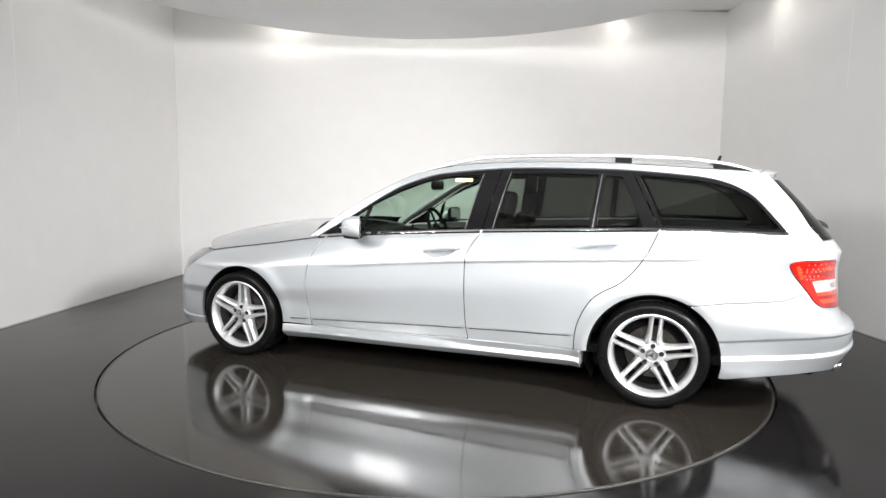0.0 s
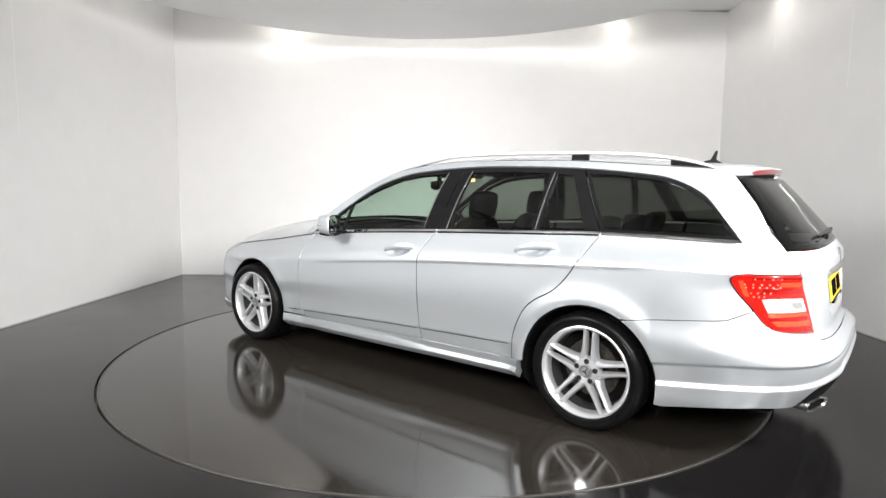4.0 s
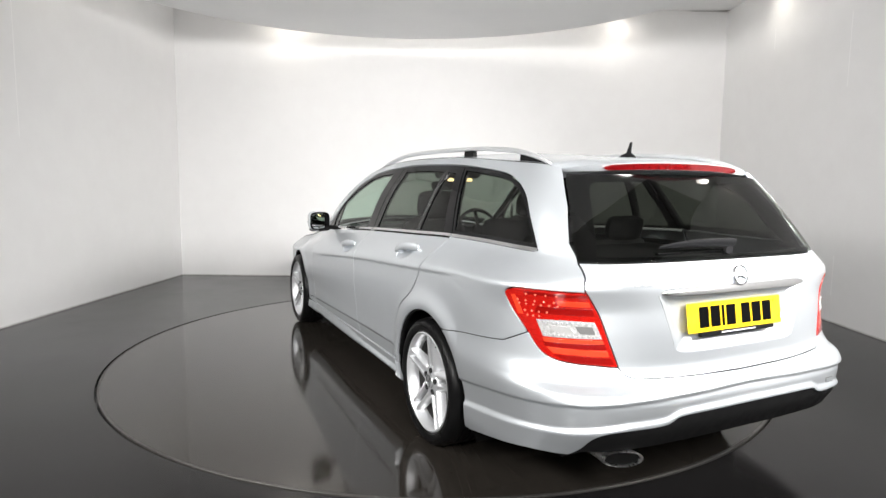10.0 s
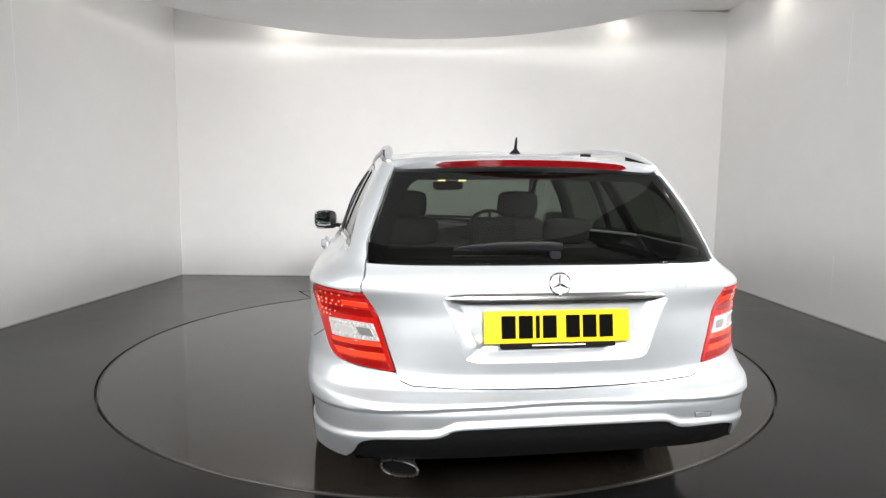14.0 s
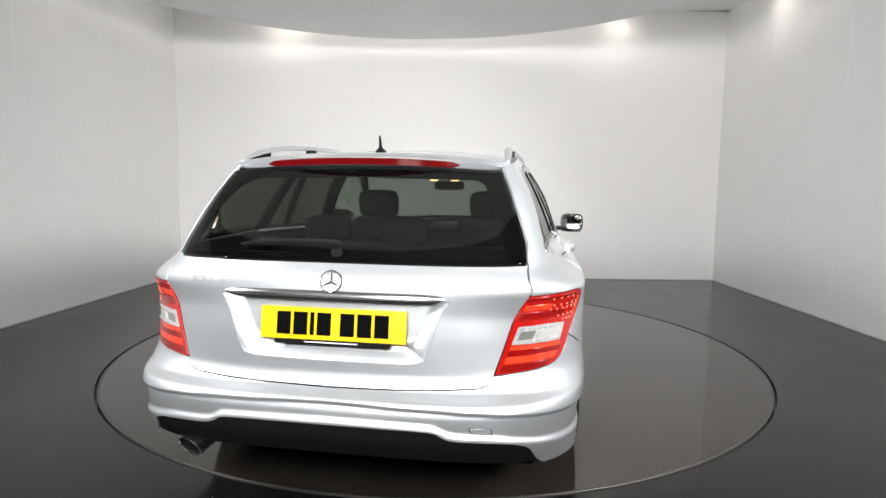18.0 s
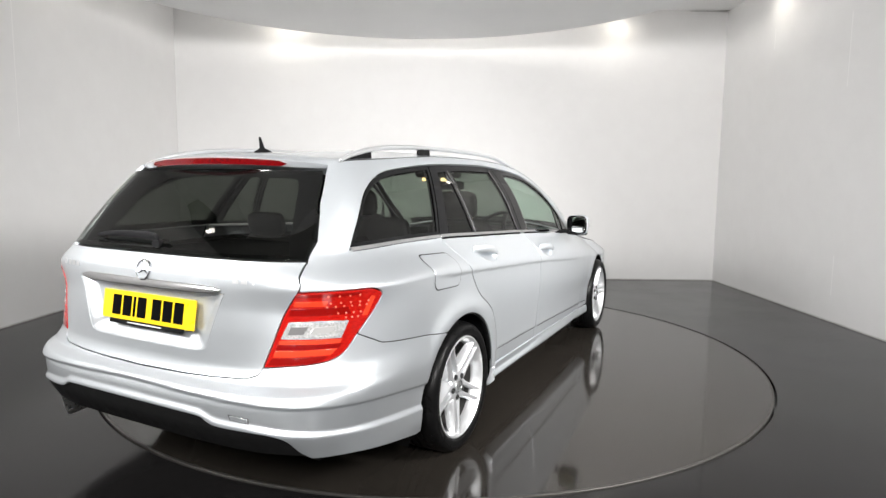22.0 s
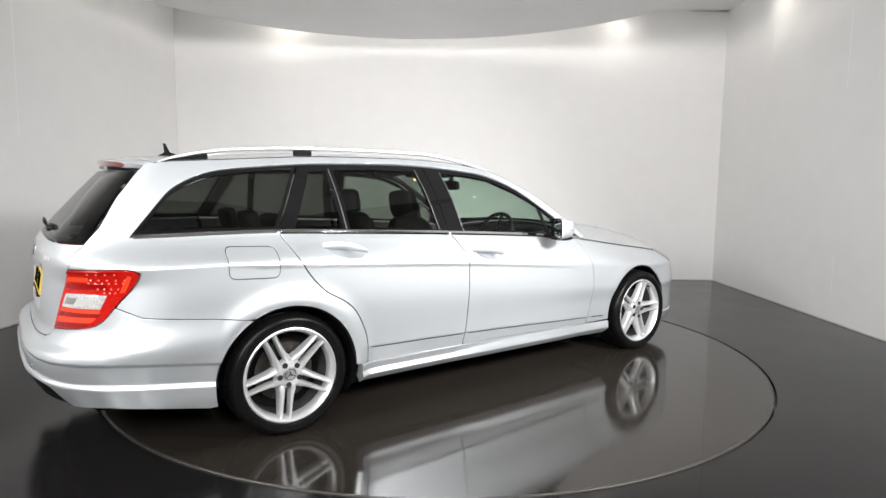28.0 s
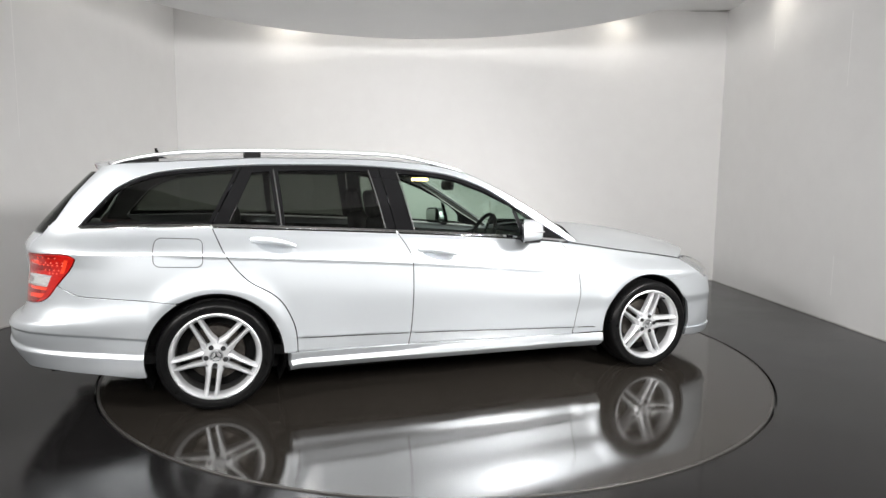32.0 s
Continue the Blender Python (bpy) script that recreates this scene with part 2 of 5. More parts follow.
for c, s in inner:
    k = min((4.6 if c > 0 else 5.0) / max(abs(c), 1e-6), (4.0 if s > 0 else 9.0) / max(abs(s), 1e-6))
    edge.append(bm.verts.new((c * k, s * k, 0)))
for i in range(n):
    j = (i + 1) % n
    bm.faces.new((ring[i], edge[i], edge[j], ring[j]))
    bm.faces.new((drop[i], ring[i], ring[j], drop[j]))
bm.faces.new(drop)
bmesh.ops.recalc_face_normals(bm, faces=bm.faces)
floor = tagged(solid("floor", bm, FLOOR), "glossy dark grey painted studio floor", kind="structure")

bm = bmesh.new()
lathe(bm, [(0, 0), (TABLE_R - 0.003, 0), (TABLE_R, -0.003), (TABLE_R, -0.03), (0, -0.03)], 160)
turntable = tagged(new("turntable"), "round glossy dark turntable set flush in the floor", "turntable")
ob = solid("turntable_deck", bm, TABLE, True)
ob.parent = turntable
bm = bmesh.new()
lathe(bm, [(TABLE_R - 0.012, -0.002), (TABLE_R - 0.012, 0.0012), (TABLE_R - 0.001, 0.0012), (TABLE_R + 0.0015, -0.001), (TABLE_R + 0.0015, -0.03)], 160)
ob = tagged(solid("turntable_edge", bm, STEEL_EDGE, True), "dark worn steel edge ring")
ob.parent = turntable


# ---- the car: one smooth skin, cut into panels ----
# Car space: x forward from the middle between the axles, y to its left, z up from the floor.
AXIS = (0.175, 0.0703)
ARCH = 0.352
HUB = 0.302
XA = 1.38


def curve(*pts):
    """A smooth function through (x, y) points."""
    xs, ys = np.array([p[0] for p in pts], float), np.array([p[1] for p in pts], float)
    d = np.diff(ys) / np.diff(xs)
    m = np.zeros(len(xs))
    for i in range(1, len(xs) - 1):
        if d[i - 1] * d[i] > 0:
            w1, w2 = 2 * (xs[i + 1] - xs[i]) + xs[i] - xs[i - 1], xs[i + 1] - xs[i] + 2 * (xs[i] - xs[i - 1])
            m[i] = (w1 + w2) / (w1 / d[i - 1] + w2 / d[i])
    m[0], m[-1] = d[0], d[-1]

    def f(x):
        x = np.asarray(x, float)
        i = np.clip(np.searchsorted(xs, x) - 1, 0, len(xs) - 2)
        h = xs[i + 1] - xs[i]
        t = (np.clip(x, xs[0], xs[-1]) - xs[i]) / h
        return (2 * t**3 - 3 * t**2 + 1) * ys[i] + (t**3 - 2 * t**2 + t) * h * m[i] + (3 * t**2 - 2 * t**3) * ys[i + 1] + (t**3 - t**2) * h * m[i + 1]

    return f


XC_R, XC_F = -1.70, 1.40
L_R, L_F = 1.15, 1.05
belt_z = curve((-2.2, 0.985), (-1.4, 0.992), (-1.02, 0.979), (-0.35, 0.950), (0.468, 0.899), (0.724, 0.876), (1.22, 0.806), (1.70, 0.738), (2.1, 0.66))
line_z = curve((-2.0, 0.873), (-1.6, 0.849), (-1.3, 0.831), (-0.3, 0.769), (0.5, 0.700), (0.9, 0.668), (1.4, 0.625), (2.1, 0.59))
belt_w = curve((-1.75, 0.722), (-1.4, 0.752), (-1.0, 0.772), (-0.3, 0.785), (0.4, 0.782), (0.75, 0.765), (1.1, 0.745), (1.45, 0.71))
mid_w = curve((-1.75, 0.672), (-1.0, 0.705), (-0.3, 0.715), (0.5, 0.70), (0.9, 0.69), (1.45, 0.64))
top_w = curve((-1.75, 0.578), (-1.0, 0.600), (-0.3, 0.604), (0.5, 0.59), (1.45, 0.55))
taper = curve((-1.75, 0.990), (-1.3, 0.996), (-0.8, 1.0), (0.4, 1.0), (0.9, 0.99), (1.2, 0.978), (1.45, 0.958))
rear_x = curve((0.15, -2.30), (0.30, -2.39), (0.40, -2.440), (0.47, -2.446), (0.515, -2.430), (0.548, -2.382), (0.60, -2.366), (0.70, -2.366), (0.80, -2.361), (0.90, -2.352), (0.965, -2.31), (1.02, -2.268), (1.10, -2.198), (1.20, -2.110), (1.27, -2.045), (1.36, -1.955), (1.45, -1.87))
front_x = curve((0.15, 2.16), (0.20, 2.20), (0.26, 2.205), (0.40, 2.20), (0.55, 2.17), (0.66, 2.11), (0.74, 1.99), (0.85, 1.72), (1.0, 1.5), (1.45, 1.45))
crease_z = curve((-2.85, 0.511), (-2.5, 0.500), (-2.34, 0.488), (-2.166, 0.477), (-2.036, 0.464), (-1.78, 0.426), (-1.6, 0.40))
ledge_z = curve((-2.85, 0.459), (-2.56, 0.454), (-2.51, 0.430), (-2.414, 0.423), (-2.345, 0.410), (-2.25, 0.394), (-2.176, 0.386), (-2.048, 0.370), (-1.758, 0.330), (-1.6, 0.31))
power_r = curve((0.2, 4.0), (0.5, 3.9), (0.62, 3.3), (0.78, 3.05), (0.90, 3.65), (1.0, 4.5), (1.15, 4.7), (1.4, 4.4))


def spread(Z, V, z):
    """Smooth interpolation with knots of their own for every point (rows)."""
    d = np.diff(V, axis=1) / np.diff(Z, axis=1)
    m = np.zeros_like(V)
    a, b = d[:, :-1], d[:, 1:]
    ok = a * b > 0
    m[:, 1:-1] = np.where(ok, 2 * a * b / np.where(ok, a + b, 1), 0)
    m[:, 0], m[:, -1] = d[:, 0], d[:, -1]
    z = np.clip(z, Z[:, 0], Z[:, -1])
    i = np.clip((z[:, None] >= Z).sum(1) - 1, 0, Z.shape[1] - 2)
    k = np.arange(len(z))
    h = Z[k, i + 1] - Z[k, i]
    t = (z - Z[k, i]) / h
    return (2 * t**3 - 3 * t**2 + 1) * V[k, i] + (t**3 - 2 * t**2 + t) * h * m[k, i] + (3 * t**2 - 2 * t**3) * V[k, i + 1] + (t**3 - t**2) * h * m[k, i + 1]


def step(a, b, x):
    t = np.clip((x - a) / (b - a), 0, 1)
    return t * t * (3 - 2 * t)


mould_z = curve((-1.0, 0.375), (-0.31, 0.3595), (0.79, 0.3185), (1.0, 0.31))


def section(x, z):
    """Half the car's width at x and height z."""
    one = np.ones_like(x)
    zb, zl, g = belt_z(x), line_z(x), taper(x)
    bw, mw, tw = belt_w(x), mid_w(x), top_w(x)
    ridge = 0.0042 * step(0.75, 0.3, x) * step(-1.72, -1.45, x)
    Z = np.stack([0.14 * one, 0.20 * one, 0.28 * one, 0.42 * one, zl - 0.14, zl - 0.008, zl + 0.006, zb - 0.035, zb - 0.006, zb + 0.03, 1.15 * one, 1.33 * one, 1.47 * one], 1)
    V = np.stack([0.80 * g, 0.838 * g, 0.858 * g, 0.866 * g, 0.882 * g, 0.8835 * g, 0.8835 * g + ridge, bw + 0.030, bw + 0.006, bw - 0.008, mw, tw, tw - 0.13], 1)
    w = spread(Z, V, z)
    zm = mould_z(x)
    w = w - (0.004 * step(zm + 0.006, zm - 0.004, z) + 0.10 * np.clip(zm - z, 0, 0.09)) * step(-1.0, -0.93, x) * step(0.88, 0.80, x)
    for cx in (-XA, XA):
        r = np.hypot(x - cx, z - HUB)
        w = w + (0.016 if cx < 0 else 0.008) * np.exp(-(((r - 0.372) / (0.06 if cx < 0 else 0.055)) ** 2)) * step(0.86, 0.62, z) * step(0.10, 0.22, z)
    return w


def skin(u, z):
    """A point of the car's left skin: u runs along its side and round the corners to the middle of the tail and nose."""
    u, z = np.asarray(u, float), np.asarray(z, float)
    x = np.clip(u, XC_R, XC_F)
    w = section(x, z)
    rv, fv = np.clip((XC_R - u) / L_R, 0, 1), np.clip((u - XC_F) / L_F, 0, 1)
    z1, z2 = crease_z(u), ledge_z(u)
    under = 0.011 * (step(z1 + 0.004, z1 - 0.012, z) - step(z2 + 0.008, z2 - 0.020, z)) * step(-1.62, -1.74, u)
    w = w - under
    n = np.where(rv > 0, power_r(z), 3.3)
    a = np.where(rv > 0, rv, fv) * math.pi / 2
    s, c = np.sin(a), np.cos(a)
    c = np.maximum(c, 0)
    N = (s**n + c**n) ** (1 / n)
    end = np.where(rv > 0, rear_x(z) + under, front_x(z))
    base = np.where(rv > 0, XC_R, XC_F)
    X = np.where(rv + fv > 0, base + (end - base) * s / N, x)
    Y = w * np.where(rv + fv > 0, c / N, 1.0)
    return np.stack([X, Y, z], -1)


def skin_normal(u, z):
    e = 0.0015
    du = skin(u + e, z) - skin(u - e, z)
    dz = skin(u, z + e) - skin(u, z - e)
    nrm = np.cross(dz, du)
    nrm = nrm / np.maximum(np.linalg.norm(nrm, axis=-1, keepdims=True), 1e-9)
    mid = (np.asarray(u) <= XC_R - L_R + 2e-3) | (np.asarray(u) >= XC_F + L_F - 2e-3)
    nrm[..., 1] = np.where(mid, 0, nrm[..., 1])
    return nrm / np.linalg.norm(nrm, axis=-1, keepdims=True)


def u_at(z, x=None, y=None, nose=False):
    """Where along the skin it reaches x, or the half-width y on the tail (or nose)."""
    if x is not None and XC_R <= x <= XC_F:
        return x
    front = nose or (x is not None and x > 0)
    base, reach = (XC_F, L_F) if front else (XC_R, -L_R)
    g = np.linspace(0, 1, 400)
    p = skin(base + reach * g, np.full(400, z))
    v = float(np.interp(abs(x), np.abs(p[:, 0]), g) if x is not None else np.interp(-y, -p[:, 1], g))
    return base + reach * v


TAIL = XC_R - L_R
NOSE = XC_F + L_F


def smooth_line(pts, n=8):
    """A Catmull-Rom line through the points."""
    out = []
    for i in range(len(pts) - 1):
        a, b, c, d = pts[max(i - 1, 0)], pts[i], pts[i + 1], pts[min(i + 2, len(pts) - 1)]
        for k in range(n):
            t = k / n
            out.append(tuple(0.5 * (2 * b[j] + (c[j] - a[j]) * t + (2 * a[j] - 5 * b[j] + 4 * c[j] - d[j]) * t * t + (3 * b[j] - a[j] - 3 * c[j] + d[j]) * t**3) for j in (0, 1)))
    out.append(tuple(pts[-1]))
    return out


def dense(poly, gap):
    out = []
    for i, a in enumerate(poly):
        b = poly[(i + 1) % len(poly)]
        k = max(1, math.ceil(math.dist(a, b) / gap))
        out += [(a[0] + (b[0] - a[0]) * j / k, a[1] + (b[1] - a[1]) * j / k) for j in range(k)]
    keep = [out[0]]
    for q in out[1:]:
        if math.dist(q, keep[-1]) > 0.0012:
            keep.append(q)
    if math.dist(keep[0], keep[-1]) < 0.0012:
        keep.pop()
    return keep


def inside(poly, pts):
    px, py = np.array(poly).T
    qx, qy = np.roll(px, -1), np.roll(py, -1)
    X, Y = pts[:, 0:1], pts[:, 1:2]
    cross = ((py > Y) != (qy > Y)) & (X < (qx - px) * (Y - py) / np.where(qy == py, 1e-12, qy - py) + px)
    return cross.sum(1) % 2 == 1


def edge_distance(poly, pts):
    a = np.array(poly)
    d = np.roll(a, -1, axis=0) - a
    best = np.full(len(pts), 1e9)
    for k in range(0, len(pts), 400):
        q = pts[k : k + 400, None, :] - a
        t = np.clip((q * d).sum(2) / np.maximum((d * d).sum(1), 1e-12), 0, 1)
        best[k : k + 400] = np.sqrt(((q - t[..., None] * d) ** 2).sum(2)).min(1)
    return best


from mathutils.geometry import delaunay_2d_cdt


def cut_sheet(poly, holes, gap, fine=2.8):
    """Triangles that fill a flat outline, less its holes: points, faces, and the outlines' loops."""
    tall = lambda l: [(p[0], p[1] * fine) for p in l]
    loops = [dense(tall(poly), gap)] + [dense(tall(h), gap) for h in holes]
    P = np.array([p for l in loops for p in l])
    edges, k = [], 0
    for l in loops:
        edges += [(k + i, k + (i + 1) % len(l)) for i in range(len(l))]
        k += len(l)
    lo, hi = P.min(0), P.max(0)
    gx, gy = np.meshgrid(np.arange(lo[0] + gap / 2, hi[0], gap), np.arange(lo[1] + gap / 2, hi[1], gap))
    G = np.stack([gx.ravel(), gy.ravel()], 1)
    if len(G):
        ok = inside(loops[0], G)
        for l in loops[1:]:
            ok &= ~inside(l, G)
        G = G[ok]
        for l in loops:
            if len(G):
                G = G[edge_distance(l, G) > 0.5 * gap]
    allp = np.concatenate([P, G]) if len(G) else P
    vs, _, fs, *_ = delaunay_2d_cdt([Vector(p) for p in allp], edges, [], 0, 1e-6)
    V = np.array([(v.x, v.y) for v in vs])
    F = np.array([f for f in fs if len(f) == 3])
    C = V[F].mean(1)
    ok = inside(loops[0], C)
    for l in loops[1:]:
        ok &= ~inside(l, C)
    F = F[ok]
    A, B, D = V[F[:, 0]], V[F[:, 1]], V[F[:, 2]]
    flip = ((B - A)[:, 0] * (D - A)[:, 1] - (B - A)[:, 1] * (D - A)[:, 0]) < 0
    F[flip] = F[flip][:, ::-1]
    V[:, 1] /= fine
    return V, F


def rim_edges(F):
    seen = {}
    for f in F.tolist():
        for i in range(3):
            seen[(f[i], f[(i + 1) % 3])] = True
    return [(a, b) for a, b in seen if (b, a) not in seen]


car = new("car")
tagged(car, "silver metallic estate car standing on the turntable", "car")


def car_part(name, me, parent=None, label=""):
    ob = new(name, me)
    ob.parent = parent or car
    if parent is None:
        ob.location = (-AXIS[0], -AXIS[1], 0)
    if label:
        tagged(ob, label)
    return ob


def sheet_mesh(name, V3, N3, F, material, rim, depth, flip):
    """A sheet with given normals and a turned-in rim."""
    V3, N3 = np.asarray(V3), np.asarray(N3)
    if flip:
        F = F[:, ::-1]
    verts, norms, faces = V3.tolist(), N3.tolist(), F.tolist()
    if depth:
        outs = {}
        for a, b in rim:
            out = np.cross(V3[b] - V3[a], (N3[a] + N3[b]) / 2) * (-1 if flip else 1)
            out = out / max(np.linalg.norm(out), 1e-9)
            for q in (a, b):
                outs[q] = outs.get(q, 0) + out
        first, r = {}, 0.0014
        for q, out in outs.items():
            out = out / max(np.linalg.norm(out), 1e-9)
            na = N3[q]
            first[q] = len(verts)
            for co, no in ((V3[q] + out * r * 0.75 - na * r * 0.3, (na + out) / 1.42), (V3[q] + out * r - na * r, out), (V3[q] + out * r - na * depth, out)):
                verts.append(list(co)), norms.append(list(no))
        for a, b in rim:
            ra, rb = [a] + [first[a] + j for j in range(3)], [b] + [first[b] + j for j in range(3)]
            for j in range(3):
                f = [ra[j], rb[j], rb[j + 1], ra[j + 1]]
                faces.append(f if flip else f[::-1])
    me = bpy.data.meshes.new(name)
    me.from_pydata(verts, [], faces)
    me.materials.append(material)
    for p in me.polygons:
        p.use_smooth = True
    me.normals_split_custom_set_from_vertices(norms)
    me.validate()
    return me


def panel(name, poly, material, sides="LR", parent=None, off=0.0, gap=0.03, depth=0.014, holes=(), label="", whole=False):
    """A panel of the skin inside the outline poly (u, z). whole: it runs across the middle of the tail or nose."""
    V, F = cut_sheet(poly, holes, gap)
    N = skin_normal(V[:, 0], V[:, 1])
    if callable(off):
        raised = lambda u, z: skin(u, z) + skin_normal(u, z) * off(u, z)[:, None]
        e = 0.0012
        P = raised(V[:, 0], V[:, 1])
        N = np.cross(raised(V[:, 0], V[:, 1] + e) - raised(V[:, 0], V[:, 1] - e), raised(V[:, 0] + e, V[:, 1]) - raised(V[:, 0] - e, V[:, 1]))
        N = N / np.linalg.norm(N, axis=-1, keepdims=True)
    else:
        P = skin(V[:, 0], V[:, 1]) + N * off
    rim = rim_edges(F)
    made = []
    if whole:
        end = TAIL if V[:, 0].mean() < 0 else NOSE
        rim = [(a, b) for a, b in rim if not (abs(V[a, 0] - end) < 1e-4 and abs(V[b, 0] - end) < 1e-4)]
        m = np.array([1, -1, 1])
        k = len(P)
        P2, N2 = np.concatenate([P, P * m]), np.concatenate([N, N * m])
        twin = np.where(np.abs(V[:, 0] - end) < 1e-4, np.arange(k), np.arange(k) + k)
        F2 = np.concatenate([F[:, ::-1], twin[F]])
        rim2 = [(b, a) for a, b in rim] + [(int(twin[a]), int(twin[b])) for a, b in rim]
        used = np.unique(F2)
        back = np.full(2 * k, -1)
        back[used] = np.arange(len(used))
        P2, N2, F2 = P2[used], N2[used], back[F2]
        rim2 = [(int(back[a]), int(back[b])) for a, b in rim2]
        me = sheet_mesh(name, P2, N2, F2, material, rim2, depth, False)
        return [car_part(name, me, parent, label)]
    for s in sides:
        if s == "L":
            me = sheet_mesh(name, P, N, F, material, rim, depth, True)
        else:
            m = np.array([1, -1, 1])
            me = sheet_mesh(name, P * m, N * m, F, material, rim, depth, False)
        made.append(car_part(name, me, parent if not isinstance(parent, (list, tuple)) else parent[sides.index(s)], label))
    return made


# ---- outlines on the skin ----
def at(pts):
    """(x, z) points as (u, z)."""
    return [(u_at(z, x=x), z) for x, z in pts]


def rear(pts):
    """(y, z) points of the tail as (u, z)."""
    return [(TAIL if y <= 0 else u_at(z, y=y), z) for y, z in pts]


def nose(pts):
    return [(NOSE if y <= 0 else u_at(z, y=y, nose=True), z) for y, z in pts]


def arch(cx, a0, a1, r=ARCH, n=24):
    """A stretch of a wheel arch, degrees from the front."""
    return [(u_at(0.293 + r * math.sin(radians(a)), x=cx + r * math.cos(radians(a))), 0.293 + r * math.sin(radians(a))) for a in np.linspace(a0, a1, n)]


def inset(poly, d):
    """The outline drawn in by d, so that neighbouring panels leave a gap."""
    poly = dense(poly, 0.02)
    area = sum(a[0] * b[1] - b[0] * a[1] for a, b in zip(poly, poly[1:] + poly[:1]))
    sg = 1 if area > 0 else -1
    out = []
    for i, p in enumerate(poly):
        a, b = poly[i - 1], poly[(i + 1) % len(poly)]
        n1 = np.array([-(p[1] - a[1]), p[0] - a[0]]) * sg
        n2 = np.array([-(b[1] - p[1]), b[0] - p[0]]) * sg
        n1, n2 = n1 / max(np.linalg.norm(n1), 1e-9), n2 / max(np.linalg.norm(n2), 1e-9)
        v = n1 + n2
        v = v / max(np.linalg.norm(v), 1e-6)
        k = d / max(v @ n1, 0.5)
        q = (p[0] + v[0] * k, p[1] + v[1] * k)
        if abs(p[0] - TAIL) < 1e-6 or abs(p[0] - NOSE) < 1e-6:
            q = (p[0], q[1])
        out.append(q)
    return out


GAP = 0.0040
DT = smooth_line([(0.796, 0.873), (0.724, 0.917), (0.588, 0.994), (0.443, 1.085), (0.320, 1.162), (0.193, 1.231), (0.013, 1.291), (-0.135, 1.313), (-0.335, 1.331), (-0.60, 1.343), (-1.05, 1.336), (-1.309, 1.321), (-1.6, 1.291), (-1.72, 1.262), (-1.80, 1.228), (-1.873, 1.179), (-1.963, 1.077), (-2.035, 0.992)], 5)
RE = smooth_line([(-1.895, 1.318), (-1.85, 1.326), (-1.6, 1.343), (-1.3, 1.364), (-1.05, 1.376), (-0.54, 1.379), (-0.175, 1.360), (0.080, 1.317), (0.264, 1.241), (0.464, 1.131), (0.660, 1.011), (0.812, 0.911), (0.87, 0.868)], 6)
CS = smooth_line([(-1.39, 0.993), (-1.303, 0.822), (-1.205, 0.706), (-1.10, 0.642), (-1.031, 0.579), (-0.975, 0.47), (-0.955, 0.380), (-0.95, 0.292)], 6)
BS = smooth_line([(-0.366, 0.952), (-0.301, 0.826), (-0.287, 0.658), (-0.292, 0.422), (-0.308, 0.285)], 6)
FS = smooth_line([(0.735, 0.872), (0.79, 0.77), (0.83, 0.609), (0.834, 0.497), (0.801, 0.273)], 6)
BELT = lambda x0, x1, d=0.0, n=24: [(x, float(belt_z(x)) + d) for x in np.linspace(x0, x1, n)]
lamp_top = [(-2.322, 0.861), (-2.214, 0.864), (-2.110, 0.866)]
lamp_front = smooth_line([(-2.085, 0.864), (-2.055, 0.853), (-2.044, 0.836), (-2.071, 0.787), (-2.105, 0.745), (-2.137, 0.705), (-2.177, 0.652), (-2.220, 0.624), (-2.281, 0.611), (-2.344, 0.605), (-2.412, 0.597)], 4)
lamp_inner = [(-2.412, 0.597), (-2.381, 0.691), (-2.354, 0.782), (-2.322, 0.861)]
SEAM = smooth_line([(-2.137, 0.705), (-2.060, 0.668), (-2.025, 0.655), (-1.908, 0.641), (-1.735, 0.622), (-1.575, 0.599)], 6)
cut = min(range(len(lamp_front)), key=lambda i: abs(lamp_front[i][1] - 0.705))

# body side with roof rail, tail pillar and haunch
side = at(DT) + at(BELT(-2.02, -1.40, 0.0))
side += at(CS)
side += arch(-XA, 0, 119)
side += SEAM[::-1][1:-1]
side += lamp_front[: cut + 1][::-1] + lamp_top[::-1]
Y_LAMP = float(skin([lamp_top[0][0]], [lamp_top[0][1]])[0][1])
CORNER = rear([(Y_LAMP + (0.657 - Y_LAMP) * k, z) for k, z in ((0.5, 0.913), (0.95, 0.957))])
side += CORNER + rear([(0.653, 1.03), (0.603, 1.16), (0.558, 1.275), (0.543, 1.312)])
side += at(RE)
panel("body_side", inset(side, GAP), PAINT, gap=0.024)

HANDLES = [(-0.135, 0.838, -0.019, 0.819, -0.256, 0.853), (-1.070, 0.905, -0.954, 0.884, -1.190, 0.918)]


def cup(x, z):
    return [(x + 0.095 * math.cos(a) - 0.012 * math.sin(a), z - 0.014 - 0.014 * math.cos(a) + 0.040 * math.sin(a)) for a in np.linspace(0, 2 * math.pi, 28, endpoint=False)]


front_door = at(BELT(0.735, -0.366, -0.006)) + at(BS) + at([(-0.30, 0.29), (0.80, 0.272)]) + at(FS)[::-1]
rear_door = at(BELT(-0.366, -1.39, -0.006)) + at(CS) + at(BS)[::-1]
fdoors = panel("front_door", inset(front_door, GAP), PAINT, gap=0.026, holes=[cup(*HANDLES[0][:2])])
rdoors = panel("rear_door", inset(rear_door, GAP), PAINT, gap=0.026, holes=[cup(*HANDLES[1][:2])])
wing = at(BELT(0.735, 1.70, -0.008)) + at([(1.80, 0.656), (1.745, 0.618)]) + arch(XA, 62, 182) + at([(1.026, 0.276), (0.803, 0.276)]) + at(FS)[::-1][1:]
